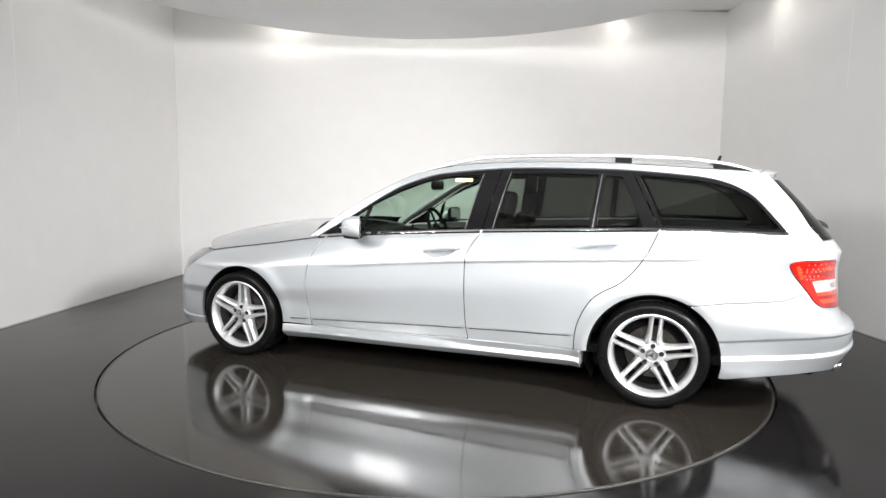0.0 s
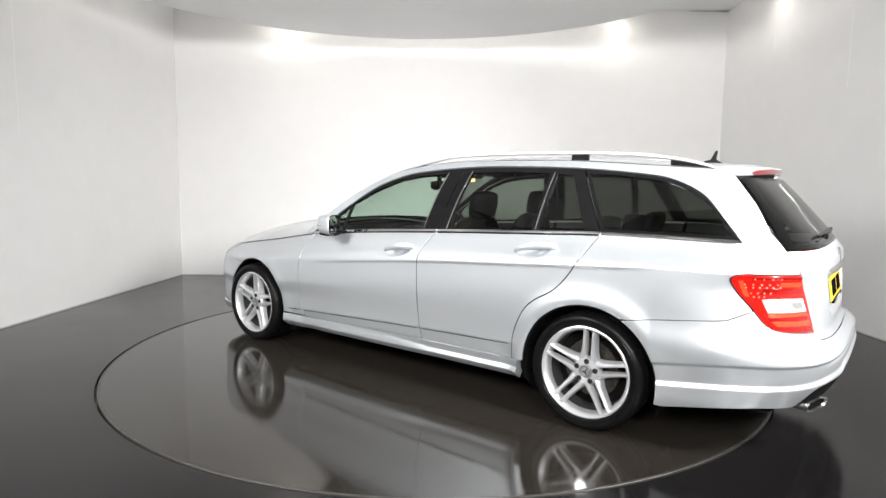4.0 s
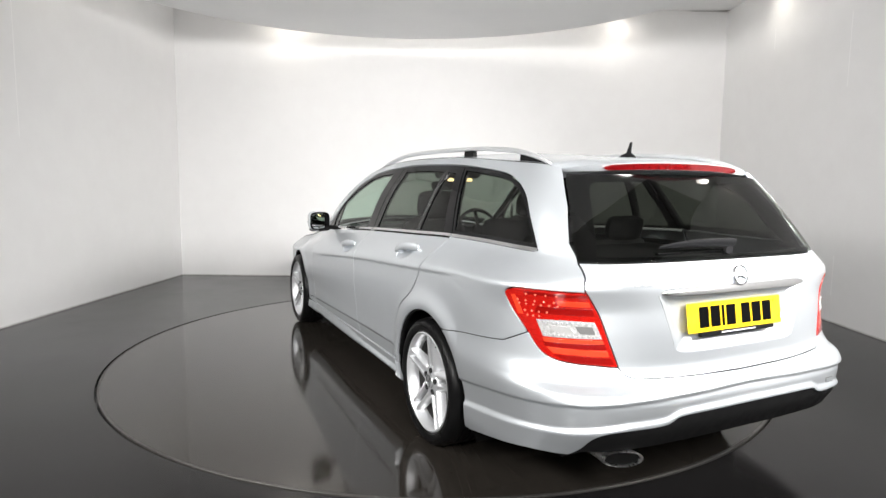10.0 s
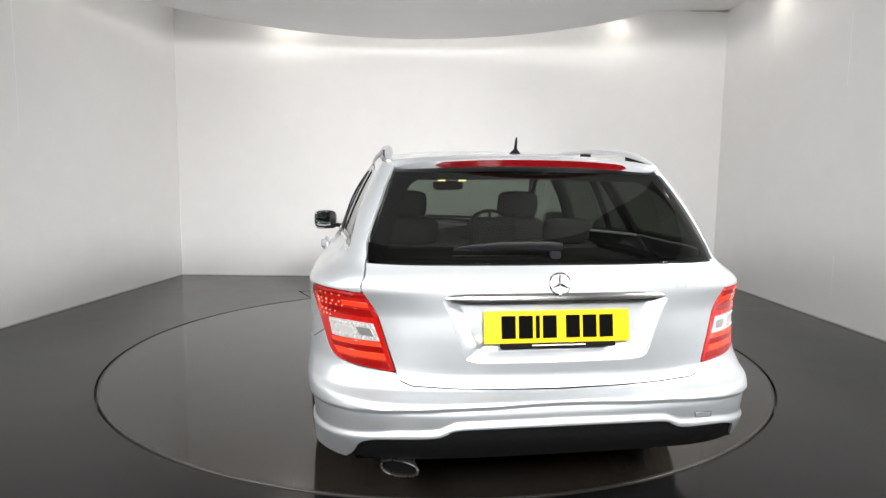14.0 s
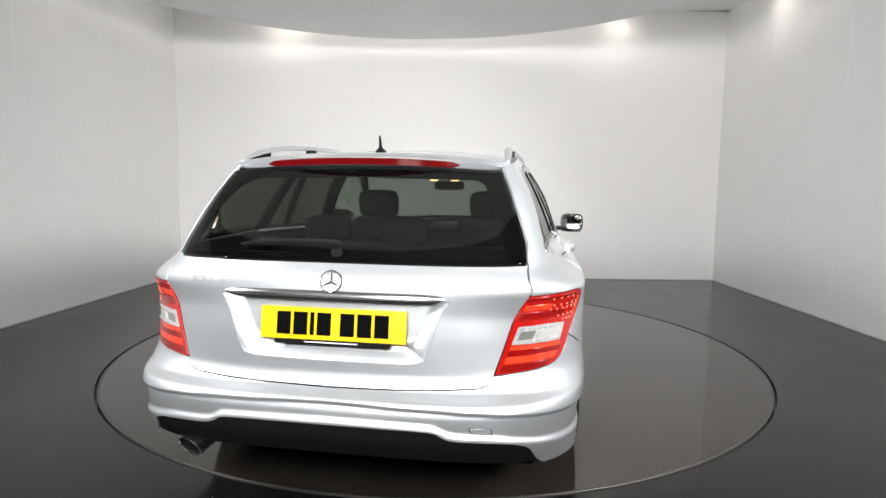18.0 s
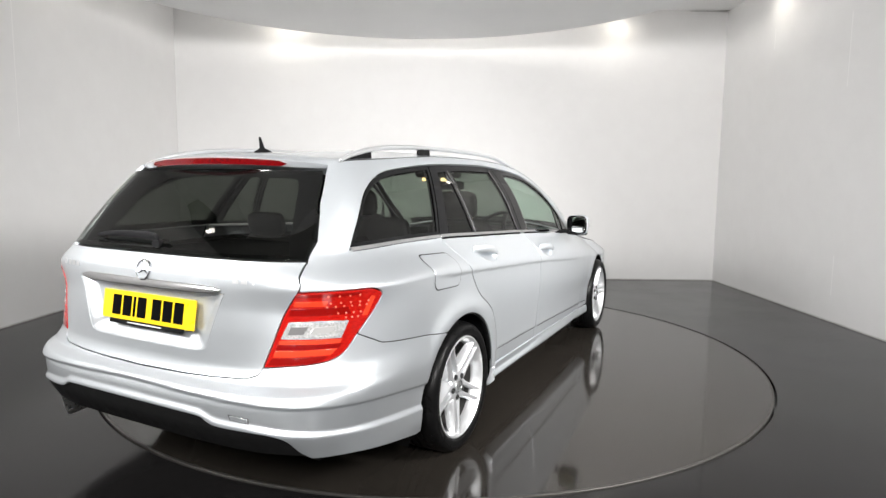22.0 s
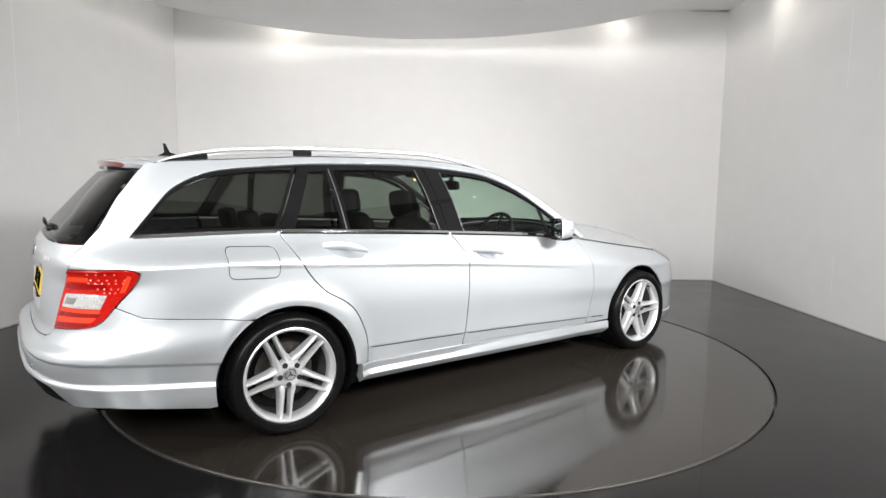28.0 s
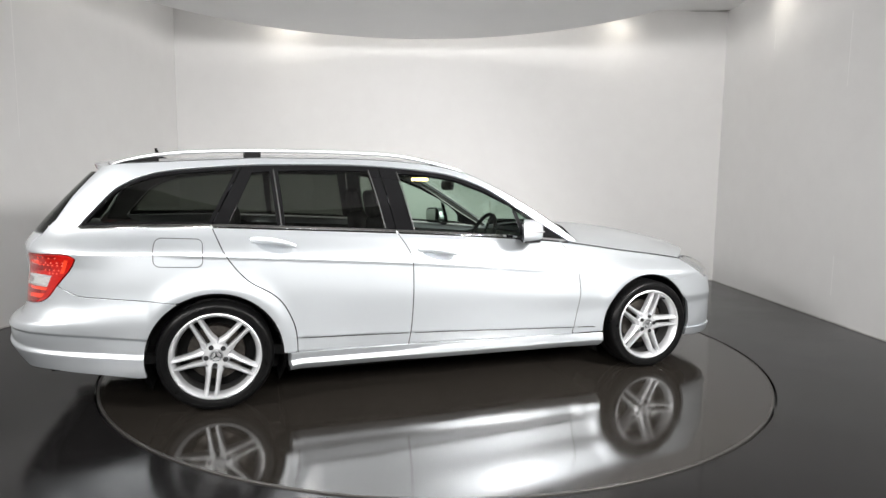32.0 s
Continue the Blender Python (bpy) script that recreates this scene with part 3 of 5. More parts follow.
panel("front_wing", inset(wing, GAP * 0.7), PAINT, gap=0.022)
sill = at([(-0.99, 0.178), (-0.99, 0.288), (-0.31, 0.288), (0.8, 0.272), (1.025, 0.27), (1.025, 0.168), (0.0, 0.185)])


def sill_shape(u, z):
    """A ledge that leans out to a ridge and tucks in below it; towards the rear a hollow forms above it."""
    k = step(-0.05, -0.45, u)
    top, start, ridge = 0.272 + 0.016 * k, 0.270 - 0.022 * k, 0.222 + 0.002 * k
    lean = np.clip((start - z) / (start - ridge), 0, 1)
    tuck = np.clip((ridge - z) / 0.05, 0, 1)
    return 0.006 - 0.004 * k * np.clip((top - z) / 0.03, 0, 1) + 0.017 * lean - 0.026 * tuck


panel("side_sill", inset(sill, 0.002), PAINT, off=sill_shape, gap=0.022, depth=0.05)
# recessed groove of the lower door moulding
for x0, x1, ps in ((-0.93, -0.32, rdoors), (-0.275, 0.79, fdoors), (0.838, 0.965, None)):
    zf = lambda x: float(mould_z(x)) - 0.003
    strip = at([(x, zf(x)) for x in np.linspace(x0, x1, 12)]) + at([(x, zf(x) + 0.005) for x in np.linspace(x1, x0, 12)])
    panel("moulding_groove", strip, BLACK_PLASTIC, off=0.0032, depth=0.0, gap=0.03, parent=ps)

# windows: dark frames with panes
PANES = {
    "front": at([(-0.262, 0.962), (-0.335, 1.300), (-0.13, 1.289), (0.035, 1.263), (0.220, 1.193), (0.408, 1.097), (0.522, 1.018), (0.565, 0.97), (0.575, 0.91)]),
    "rear": at([(-0.435, 0.972), (-0.508, 1.308), (-0.80, 1.311), (-1.032, 1.303), (-1.002, 0.995)]),
    "small": at([(-1.045, 1.0), (-1.078, 1.300), (-1.172, 1.292), (-1.305, 1.005)]),
}
dlo = lambda x: float(np.interp(x, [p[0] for p in DT[::-1]], [p[1] for p in DT[::-1]]))
topline = lambda x0, x1: [(x, dlo(x) - 0.004) for x in np.linspace(x0, x1, 24)]
frames = {
    "front": at(BELT(0.775, -0.366, 0.010)) + at([(-0.366, 0.97), (-0.44, 1.330)]) + at(topline(-0.44, 0.775)),
    "rear": at(BELT(-0.371, -1.385, 0.012)) + at([(-1.226, 1.315)]) + at(topline(-1.224, -0.446)),
    "quarter": at(BELT(-1.392, -2.015, 0.012)) + at(topline(-2.015, -1.232)),
}
PANES["quarter"] = inset(frames["quarter"], 0.015)
for key, holes, ps in (("front", ["front"], fdoors), ("rear", ["rear", "small"], rdoors), ("quarter", ["quarter"], None)):
    made = panel("window_frame", inset(frames[key], 0.001), BLACK_GLOSS, off=-0.003, holes=[PANES[h] for h in holes], gap=0.03, depth=0.02, parent=ps, label="gloss black window frame")
    for h in holes:
        panes = panel("pane", inset(PANES[h], -0.003), CLEAR if h == "front" else TINT, off=-0.008, gap=0.05, depth=0.0, parent=ps, label="lightly green tinted side pane" if h == "front" else "dark privacy glass pane")
        for ob in panes:
            ob.visible_shadow = False
for x0, x1, ps in ((0.775, -0.362, fdoors), (-0.372, -1.386, rdoors), (-1.394, -2.03, None)):
    panel("belt_trim", at(BELT(x0, x1, 0.0)) + at(BELT(x1, x0, 0.011)), CHROME, off=0.004, gap=0.04, depth=0.006, parent=ps, label="thin bright belt strip")

# bar between the front pane and its small corner pane
panel("corner_bar", at([(0.432, 1.066), (0.492, 0.905), (0.462, 0.905), (0.404, 1.084)]), BLACK_GLOSS, off=-0.0045, gap=0.03, depth=0.006, parent=fdoors)
panel("bonnet_gap", at([(x, float(belt_z(x)) - 0.0065) for x in np.linspace(0.80, 1.69, 20)]) + at([(x, float(belt_z(x)) - 0.0015) for x in np.linspace(1.69, 0.80, 20)]), DARK, off=0.0012, gap=0.03, depth=0.0)

# bright edges of the window seals
for pts, ps in (([(-0.4325, 0.965), (-0.5055, 1.316)], rdoors), ([(-1.0235, 0.988), (-1.0565, 1.308)], rdoors), ([(-0.2565, 0.956), (-0.3300, 1.306)], fdoors)):
    panel("window_seal", at(pts) + at([(x + 0.0034, z) for x, z in pts[::-1]]), SEAL, off=-0.0015, gap=0.03, depth=0.003, parent=ps)

# tail
hollow = [(-2.527, 0.845), (-2.547, 0.791), (-2.582, 0.664), (-2.592, 0.645), (-2.612, 0.637), (-2.64, 0.634)]
recess = [(TAIL, 0.845)] + hollow + [(TAIL, 0.632)]
# the tailgate skin runs round the number plate's recess
gate = rear([(0, 0.961), (0.40, 0.961)]) + [(CORNER[1][0], 0.960), CORNER[0]] + lamp_inner[::-1] + [(-2.424, 0.575), (-2.454, 0.561), (-2.569, 0.553), (-2.672, 0.549), (TAIL, 0.546), (TAIL, 0.632)] + hollow[::-1] + [(TAIL, 0.845)]
tailgate = panel("tailgate", inset(gate, 0.0018), PAINT, whole=True, gap=0.022, depth=0.056)[0]


# the recess slopes in from its sides and foot to a flat back
bm = bmesh.new()
line_o = smooth_line(hollow + [(-2.74, 0.6325), (TAIL, 0.632)], 6)
line_i = []
for u, z in line_o:
    k = float(step(0.72, 0.64, np.array(z)))
    line_i.append((max(TAIL, min(u - 0.042, -2.572 - 0.35 * (0.845 - z) if k < 0.5 else -2.642)) if u > TAIL + 0.02 else u, max(z, 0.632) + 0.046 * k))
for sg in (1, -1):
    rows = []
    for f in (0.0, 0.08, 0.2, 0.4, 0.6, 0.8, 0.92, 1.0):
        us = np.array([a[0] + f * (b[0] - a[0]) for a, b in zip(line_o, line_i)])
        zs = np.array([a[1] + f * (b[1] - a[1]) for a, b in zip(line_o, line_i)])
        P = skin(us, zs) + skin_normal(us, zs) * (-0.001 - 0.032 * (0.15 * f + 0.85 * float(step(0.0, 1.0, np.array(f)))))
        rows.append([bm.verts.new((q[0], q[1] * sg, q[2])) for q in P])
    us, zs = np.full(len(line_i), TAIL), np.array([p[1] for p in line_i])
    P = skin(us, zs) + skin_normal(us, zs) * -0.033
    rows.append([bm.verts.new((q[0], 0.0, q[2])) for q in P])
    for a, b in zip(rows, rows[1:]):
        for n_ in range(len(a) - 1):
            try:
                bm.faces.new((a[n_], a[n_ + 1], b[n_ + 1], b[n_]) if sg > 0 else (b[n_], b[n_ + 1], a[n_ + 1], a[n_]))
            except ValueError:
                pass
bmesh.ops.remove_doubles(bm, verts=bm.verts, dist=0.0004)
bmesh.ops.recalc_face_normals(bm, faces=bm.faces)
car_part("plate_recess", mesh_of("plate_recess", bm, PAINT), tailgate)
bm = bmesh.new()
secs = []
for y in np.linspace(-0.390, 0.390, 41):
    u = u_at(0.857, y=abs(y)) if abs(y) > 1e-6 else TAIL
    p, nn = skin([u], [0.857])[0], skin_normal(np.array([u]), np.array([0.857]))[0]
    k = 1 - 0.75 * (abs(y) / 0.39) ** 12
    secs.append([bm.verts.new((p[0] - d * k, y, 0.8565 + h * k)) for d, h in ((-0.004, 0.0135), (0.001, 0.0150), (0.0035, 0.0135), (0.0075, 0.004), (0.0125, -0.0095), (0.0115, -0.0135), (0.006, -0.015), (-0.03, -0.014))])
for a, b in zip(secs, secs[1:]):
    for i in range(7):
        bm.faces.new((a[i], a[i + 1], b[i + 1], b[i]))
bmesh.ops.recalc_face_normals(bm, faces=bm.faces)
car_part("chrome_bar", mesh_of("chrome_bar", bm, BAR_CHROME), tailgate, "bright chrome bar over the number plate")
tail_pane = panel("rear_window", inset(rear([(0, 0.967), (0.40, 0.967), (0.657, 0.966), (0.647, 1.03), (0.598, 1.16), (0.553, 1.27), (0.546, 1.283), (0, 1.289)]), 0.002), TINT_REAR, whole=True, off=-0.002, gap=0.03, depth=0.006, parent=tailgate, label="dark tinted rear window")[0]
tail_pane.visible_shadow = False
edge_out = rear([(0.647, 0.972), (0.640, 1.03), (0.593, 1.16), (0.550, 1.27), (0.540, 1.283)]) + [(TAIL, 1.287)]
edge_in = [(TAIL, 1.262)] + rear([(0.46, 1.255), (0.49, 1.235), (0.525, 1.16), (0.575, 1.03), (0.595, 0.988), (0.30, 0.985)]) + [(TAIL, 0.985), (TAIL, 0.972)]
panel("window_border", inset(edge_out + edge_in, 0.001), BLACK_GLOSS, whole=True, off=-0.009, gap=0.03, depth=0.0, parent=tailgate, label="black printed border of the rear window")

LIP = smooth_line([(TAIL, 0.434), (-2.70, 0.434), (-2.565, 0.431), (-2.534, 0.416), (-2.504, 0.404), (-2.417, 0.398), (-2.356, 0.388), (-2.319, 0.366), (-2.296, 0.318), (-2.270, 0.290)], 6)
bumper = SEAM[::-1] + lamp_front[cut:][1:] + [(-2.426, 0.573), (-2.454, 0.5595), (-2.569, 0.5515), (-2.672, 0.5475), (TAIL, 0.5445)] + LIP + [(-2.20, 0.288), (-2.143, 0.283), (-2.006, 0.257), (-1.768, 0.208)] + arch(-XA, 194, 121)
panel("rear_bumper", inset(bumper, 0.0022), PAINT, whole=True, gap=0.018, depth=0.02)
diff = [(u, z - 0.002) for u, z in LIP] + [(-2.30, 0.300), (-2.45, 0.306), (-2.55, 0.310), (-2.62, 0.310), (TAIL, 0.310)]
panel("diffuser", inset(diff, 0.001), BLACK_PLASTIC, whole=True, off=-0.007, gap=0.022, depth=0.05, label="black plastic rear diffuser")
# black seals behind the door gaps
for k, (pts, ps) in enumerate(((BS, rdoors), (CS, None), (FS, fdoors))):
    strip = [(x - 0.012, z) for x, z in pts] + [(x + 0.012, z) for x, z in pts[::-1]]
    panel("door_seal", at(strip), DARK, off=-0.0032, depth=0.0, gap=0.03, parent=ps)
seal = [(u, z - 0.011) for u, z in SEAM] + [(u, z + 0.011) for u, z in SEAM[::-1]]
panel("bumper_seal", seal, DARK, off=-0.0032, depth=0.0, gap=0.03)

# nose
LAMP_F = at([(1.705, 0.728), (1.80, 0.655), (1.90, 0.60)]) + nose([(0.50, 0.585), (0.40, 0.60), (0.38, 0.70)]) + at([(1.90, 0.712), (1.80, 0.735)])
panel("headlight", inset(LAMP_F, -0.002), mat("headlamp_lens", (0.27, 0.28, 0.28), 0.15, 0.5, Coat_Weight=1.0), off=0.0, label="clear headlamp lens", gap=0.03)
nose_skin = at([(1.74, 0.616), (1.80, 0.654), (1.90, 0.599)]) + nose([(0.50, 0.578), (0.39, 0.592), (0.36, 0.70), (0, 0.705), (0, 0.16), (0.60, 0.16)]) + at([(1.755, 0.185)]) + arch(XA, -14, 22, ARCH + 0.026) + arch(XA, 34, 61)
panel("front_bumper", inset(nose_skin, -0.001), PAINT, whole=True, gap=0.03, depth=0.02)
chin = at([(1.735, 0.243), (1.82, 0.240)]) + nose([(0.62, 0.236), (0.40, 0.232), (0, 0.23), (0, 0.178), (0.40, 0.178), (0.62, 0.182)]) + at([(1.82, 0.190), (1.735, 0.196)])
panel("front_lip", chin, PAINT, whole=True, off=0.012, gap=0.03, depth=0.02)


def loft_sheet(name, rows, material, parent=None, label="", thick=0.0):
    """A sheet through rows of points."""
    bm = bmesh.new()
    grid = [[bm.verts.new(p) for p in r] for r in rows]
    for a, b in zip(grid, grid[1:]):
        for i in range(len(a) - 1):
            bm.faces.new((a[i], a[i + 1], b[i + 1], b[i]))
    bmesh.ops.recalc_face_normals(bm, faces=bm.faces)
    if thick:
        bmesh.ops.solidify(bm, geom=bm.faces[:], thickness=thick)
    return car_part(name, mesh_of(name, bm, material), parent, label)


crown = curve((-1.95, 0.030), (-1.5, 0.034), (-0.6, 0.036), (0.1, 0.036))
RE_roof = [p for p in RE if p[0] <= 0.10]
rows = []
for x, z in RE_roof:
    e = skin([u_at(z, x=x)], [z])[0]
    rows.append([(e[0] - 0.075 * step(-1.5, -1.9, np.array(x)) * (1 - t * t) + 0.05 * step(-0.3, 0.1, np.array(x)) * (1 - t * t), e[1] * t, e[2] + float(crown(x)) * (1 - abs(t) ** 2.4)) for t in np.linspace(-1, 1, 33)])
loft_sheet("roof", rows, PAINT)
rows = []
for x, z in [p for p in RE if p[0] >= 0.06]:
    e = skin([u_at(z, x=x)], [z])[0]
    k = (x - 0.06) / 0.8
    rows.append([(e[0] + (0.05 + 0.16 * k) * (1 - t * t), e[1] * t, e[2] + (0.034 - 0.02 * k) * (1 - abs(t) ** 2.4)) for t in np.linspace(-1, 1, 25)])
ws = loft_sheet("windscreen", rows, CLEAR, label="lightly green tinted windscreen")
ws.visible_shadow = False
rows = []
for s in np.linspace(0, 1, 25):
    row = []
    for t in np.linspace(-1, 1, 29):
        x = (0.80 + 0.20 * (1 - t * t)) * (1 - s) + (1.70 + 0.36 * (1 - abs(t) ** 2.5)) * s
        xe = 0.78 * (1 - s) + 1.71 * s
        ze = float(belt_z(xe)) - 0.003
        ye = float(skin([u_at(ze, x=xe)], [ze])[0][1]) - 0.004
        up = (0.078 * (1 - s) + 0.056 * s + 0.046 * math.sin(math.pi * s) ** 0.8) * (1 - abs(t) ** 2.2)
        row.append((x, ye * t, ze + up))
    rows.append(row)
loft_sheet("bonnet", rows, PAINT, thick=0.01)
rows = []
for k in np.linspace(0, 1, 5):
    row = []
    for t in np.linspace(-1, 1, 25):
        row.append((0.845 + 0.17 * (1 - t * t) - 0.03 + 0.05 * k, 0.70 * t, 0.962 - 0.055 * k - 0.03 * t * t + 0.008 * math.sin(math.pi * k)))
    rows.append(row)
loft_sheet("cowl", rows, BLACK_PLASTIC, label="black plastic scuttle under the windscreen")


# ---- wheels ----
def build_wheel():
    wheel = new("wheel")
    bm = bmesh.new()
    lathe(bm, [(0.226, -0.085), (0.2376, -0.104), (0.2571, -0.116), (0.2814, -0.112), (0.2951, -0.096), (0.3012, -0.07), (0.3018, -0.045), (0.2968, -0.044), (0.2968, -0.036), (0.3018, -0.035), (0.302, -0.006), (0.2968, -0.005), (0.2968, 0.005), (0.302, 0.006), (0.3018, 0.035), (0.2968, 0.036), (0.2968, 0.044), (0.3018, 0.045), (0.3012, 0.07), (0.2951, 0.096), (0.2878, 0.106), (0.2814, 0.112), (0.2716, 0.1135), (0.27, 0.1155), (0.2571, 0.116), (0.2441, 0.112), (0.2425, 0.109), (0.2368, 0.104), (0.228, 0.085)], 72, "y")
    t = new("tyre", mesh_of("tyre", bm, RUBBER))
    t.parent = wheel
    bm = bmesh.new()
    lathe(bm, [(0.206, 0.052), (0.2065, 0.06), (0.213, 0.085), (0.221, 0.100), (0.230, 0.108), (0.236, 0.1055), (0.236, 0.096), (0.226, 0.088)], 72, "y")
    # five double spokes
    for k in range(5):
        for sgn in (-1, 1):
            rot = Matrix.Rotation(radians(90 + 72 * k), 4, "Y")
            secs = []
            for r, near, far, face, back in ((0.034, 0.006, 0.027, 0.078, 0.03), (0.056, 0.0125, 0.043, 0.080, 0.035), (0.074, 0.0130, 0.0475, 0.083, 0.038), (0.088, 0.0135, 0.0435, 0.085, 0.04), (0.105, 0.0135, 0.0395, 0.087, 0.042), (0.14, 0.0140, 0.0370, 0.091, 0.048), (0.18, 0.0145, 0.0355, 0.096, 0.058), (0.208, 0.0145, 0.0365, 0.100, 0.07), (0.222, 0.0145, 0.0420, 0.102, 0.08)):
                w = far - near
                secs.append([(r, back, sgn * (near - 0.001)), (r, face - 0.008, sgn * near), (r, face - 0.001, sgn * (near + 0.15 * w)), (r, face, sgn * (near + 0.5 * w)), (r, face - 0.003, sgn * (near + 0.72 * w)), (r, face - 0.018, sgn * far), (r, back, sgn * (far + 0.004))])
            vs = [[bm.verts.new(rot @ Vector(p)) for p in s] for s in secs]
            for a, b in zip(vs, vs[1:]):
                for i in range(7):
                    j = (i + 1) % 7
                    bm.faces.new((a[i], a[j], b[j], b[i]))
            bm.faces.new(vs[0]), bm.faces.new(vs[-1][::-1])
    lathe(bm, [(0.0, 0.030), (0.070, 0.032), (0.076, 0.05), (0.073, 0.070), (0.066, 0.080), (0.036, 0.084), (0.034, 0.080), (0.0, 0.080)], 48, "y")
    bmesh.ops.recalc_face_normals(bm, faces=bm.faces)
    r = new("rim", mesh_of("rim", bm, ALLOY))
    r.parent = wheel
    tagged(r, "silver five double-spoke alloy rim")
    bm = bmesh.new()
    lathe(bm, [(0.2055, -0.10), (0.2055, 0.052), (0.209, 0.052), (0.209, -0.10)], 48, "y")
    b = new("rim_barrel", mesh_of("rim_barrel", bm, BARREL))
    b.parent = r
    bm = bmesh.new()
    lathe(bm, [(0, 0.112), (0.0035, 0.111), (0.0045, 0.10), (0.0045, 0.075), (0, 0.075)], 10, "y")
    bmesh.ops.translate(bm, verts=bm.verts, vec=(0.2075 * math.cos(radians(146)), -0.012, 0.2075 * math.sin(radians(146))))
    b = new("valve", mesh_of("valve", bm, RUBBER))
    b.parent = r
    bm = bmesh.new()
    lathe(bm, [(0.0, 0.079), (0.034, 0.079), (0.036, 0.085), (0.034, 0.090), (0.0305, 0.0885), (0.0, 0.0895)], 32, "y")
    c = new("hub_cap", mesh_of("hub_cap", bm, CAP))
    c.parent = r
    bm = bmesh.new()
    for a in (90, 210, 330):
        m = Matrix.Rotation(radians(a), 4, "Y")
        vs = [bm.verts.new(m @ Vector(p)) for p in ((0.026, 0.0905, 0), (0.003, 0.0905, -0.0035), (0, 0.0905, 0), (0.003, 0.0905, 0.0035))]
        bm.faces.new(vs)
    lathe(bm, [(0.024, 0.0895), (0.025, 0.0915), (0.0275, 0.0915), (0.028, 0.089)], 32, "y")
    e = new("cap_emblem", mesh_of("cap_emblem", bm, CHROME))
    e.parent = r
    for k in range(5):
        a = radians(90 + 36 + 72 * k)
        bm = bmesh.new()
        lathe(bm, [(0, 0.074), (0.0135, 0.074), (0.0135, 0.0845), (0.0115, 0.086), (0.0095, 0.084), (0, 0.083)], 14, "y")
        bmesh.ops.translate(bm, verts=bm.verts, vec=(0.052 * math.cos(a), 0.002, 0.052 * math.sin(a)))
        b = new("wheel_bolt", mesh_of("wheel_bolt", bm, BOLT))
        b.parent = r
    bm = bmesh.new()
    lathe(bm, [(0.04, 0.0), (0.148, 0.0), (0.150, -0.004), (0.150, -0.022), (0.04, -0.022), (0.04, 0.012), (0.085, 0.012), (0.085, 0.0)], 48, "y")
    d = new("brake_disc", mesh_of("brake_disc", bm, IRON))
    d.parent = wheel
    bm = bmesh.new()
    lathe(bm, [(0.0, -0.09), (0.199, -0.09), (0.199, -0.03), (0.0, -0.03)], 32, "y")
    d = new("dust_shield", mesh_of("dust_shield", bm, DARK))
    d.parent = wheel
    bm = bmesh.new()
    lathe(bm, [(0.095, -0.045), (0.155, -0.045), (0.158, 0.012), (0.150, 0.024), (0.100, 0.024), (0.095, 0.012), (0.095, -0.045)], 14, "y", radians(140), radians(205))
    d = new("brake_caliper", mesh_of("brake_caliper", bm, IRON))
    d.parent = wheel
    return wheel


BOLT = mat("dark_bolt", (0.012, 0.012, 0.013), 0.5, 0.3)
CAP = roughen(mat("grey_hub_cap", (0.40, 0.41, 0.42), 0.35, 0.8), 30, 0.3, 0.4)
wheel = build_wheel()
spots = [(XA, 1, 29), (-XA, 1, 31), (XA, -1, 21), (-XA, -1, 64)]
wheels = []
for i, (x, s, turn) in enumerate(spots):
    m = pose(x - AXIS[0], s * 0.768 - AXIS[1], HUB) @ Matrix.Rotation(0 if s > 0 else math.pi, 4, "Z") @ Matrix.Rotation(radians(turn), 4, "Y")
    w = wheel if i == 0 else copy_thing(wheel, m)
    w.matrix_basis = m
    wheels.append(w)
for w in wheels:
    w.parent = car
# inner arches and underbody
for cx in (-XA, XA):
    for s in (-1, 1):
        bm = bmesh.new()
        pts = [(cx + (0.372 if cx < 0 else 0.382) * math.cos(radians(a)), 0.293 + (0.372 if cx < 0 else 0.382) * math.sin(radians(a))) for a in np.linspace(-28, 208, 34)]
        a = [bm.verts.new((x, s * (float(skin([u_at(z, x=x)], [z])[0][1]) - 0.016), z)) for x, z in pts]
        b = [bm.verts.new((x, s * 0.52, z)) for x, z in pts]
        for i in range(len(a) - 1):
            bm.faces.new((a[i], a[i + 1], b[i + 1], b[i]))
        bm.faces.new(b)
        car_part("wheel_arch_liner", mesh_of("wheel_arch_liner", bm, BLACK_PLASTIC), label="black wheel arch liner")
bm = bmesh.new()
add_box(bm, -1.02, 1.02, -0.80, 0.80, 0.165, 0.24, 0.02)
add_box(bm, -2.25, -1.0, -0.52, 0.52, 0.24, 0.32, 0.03)
add_box(bm, 1.0, 2.0, -0.56, 0.56, 0.18, 0.30, 0.03)
car_part("underbody", mesh_of("underbody", bm, DARK))


# ---- what is fixed to the car's skin ----
def sweep_tube(bm, path, sections, closed=True, caps=True):
    """Joins cross-sections (lists of points) placed along a path."""
    rings = [[bm.verts.new(p) for p in s] for s in sections]
    n = len(rings[0])
    for a, b in zip(rings, rings[1:]):
        for i in range(n if closed else n - 1):
            j = (i + 1) % n
            bm.faces.new((a[i], a[j], b[j], b[i]))
    if caps:
        bm.faces.new(rings[0][::-1]), bm.faces.new(rings[-1])
    bmesh.ops.recalc_face_normals(bm, faces=bm.faces)


def mirrored(bm):
    bmesh.ops.scale(bm, vec=(1, -1, 1), verts=bm.verts)
    bmesh.ops.reverse_faces(bm, faces=bm.faces)


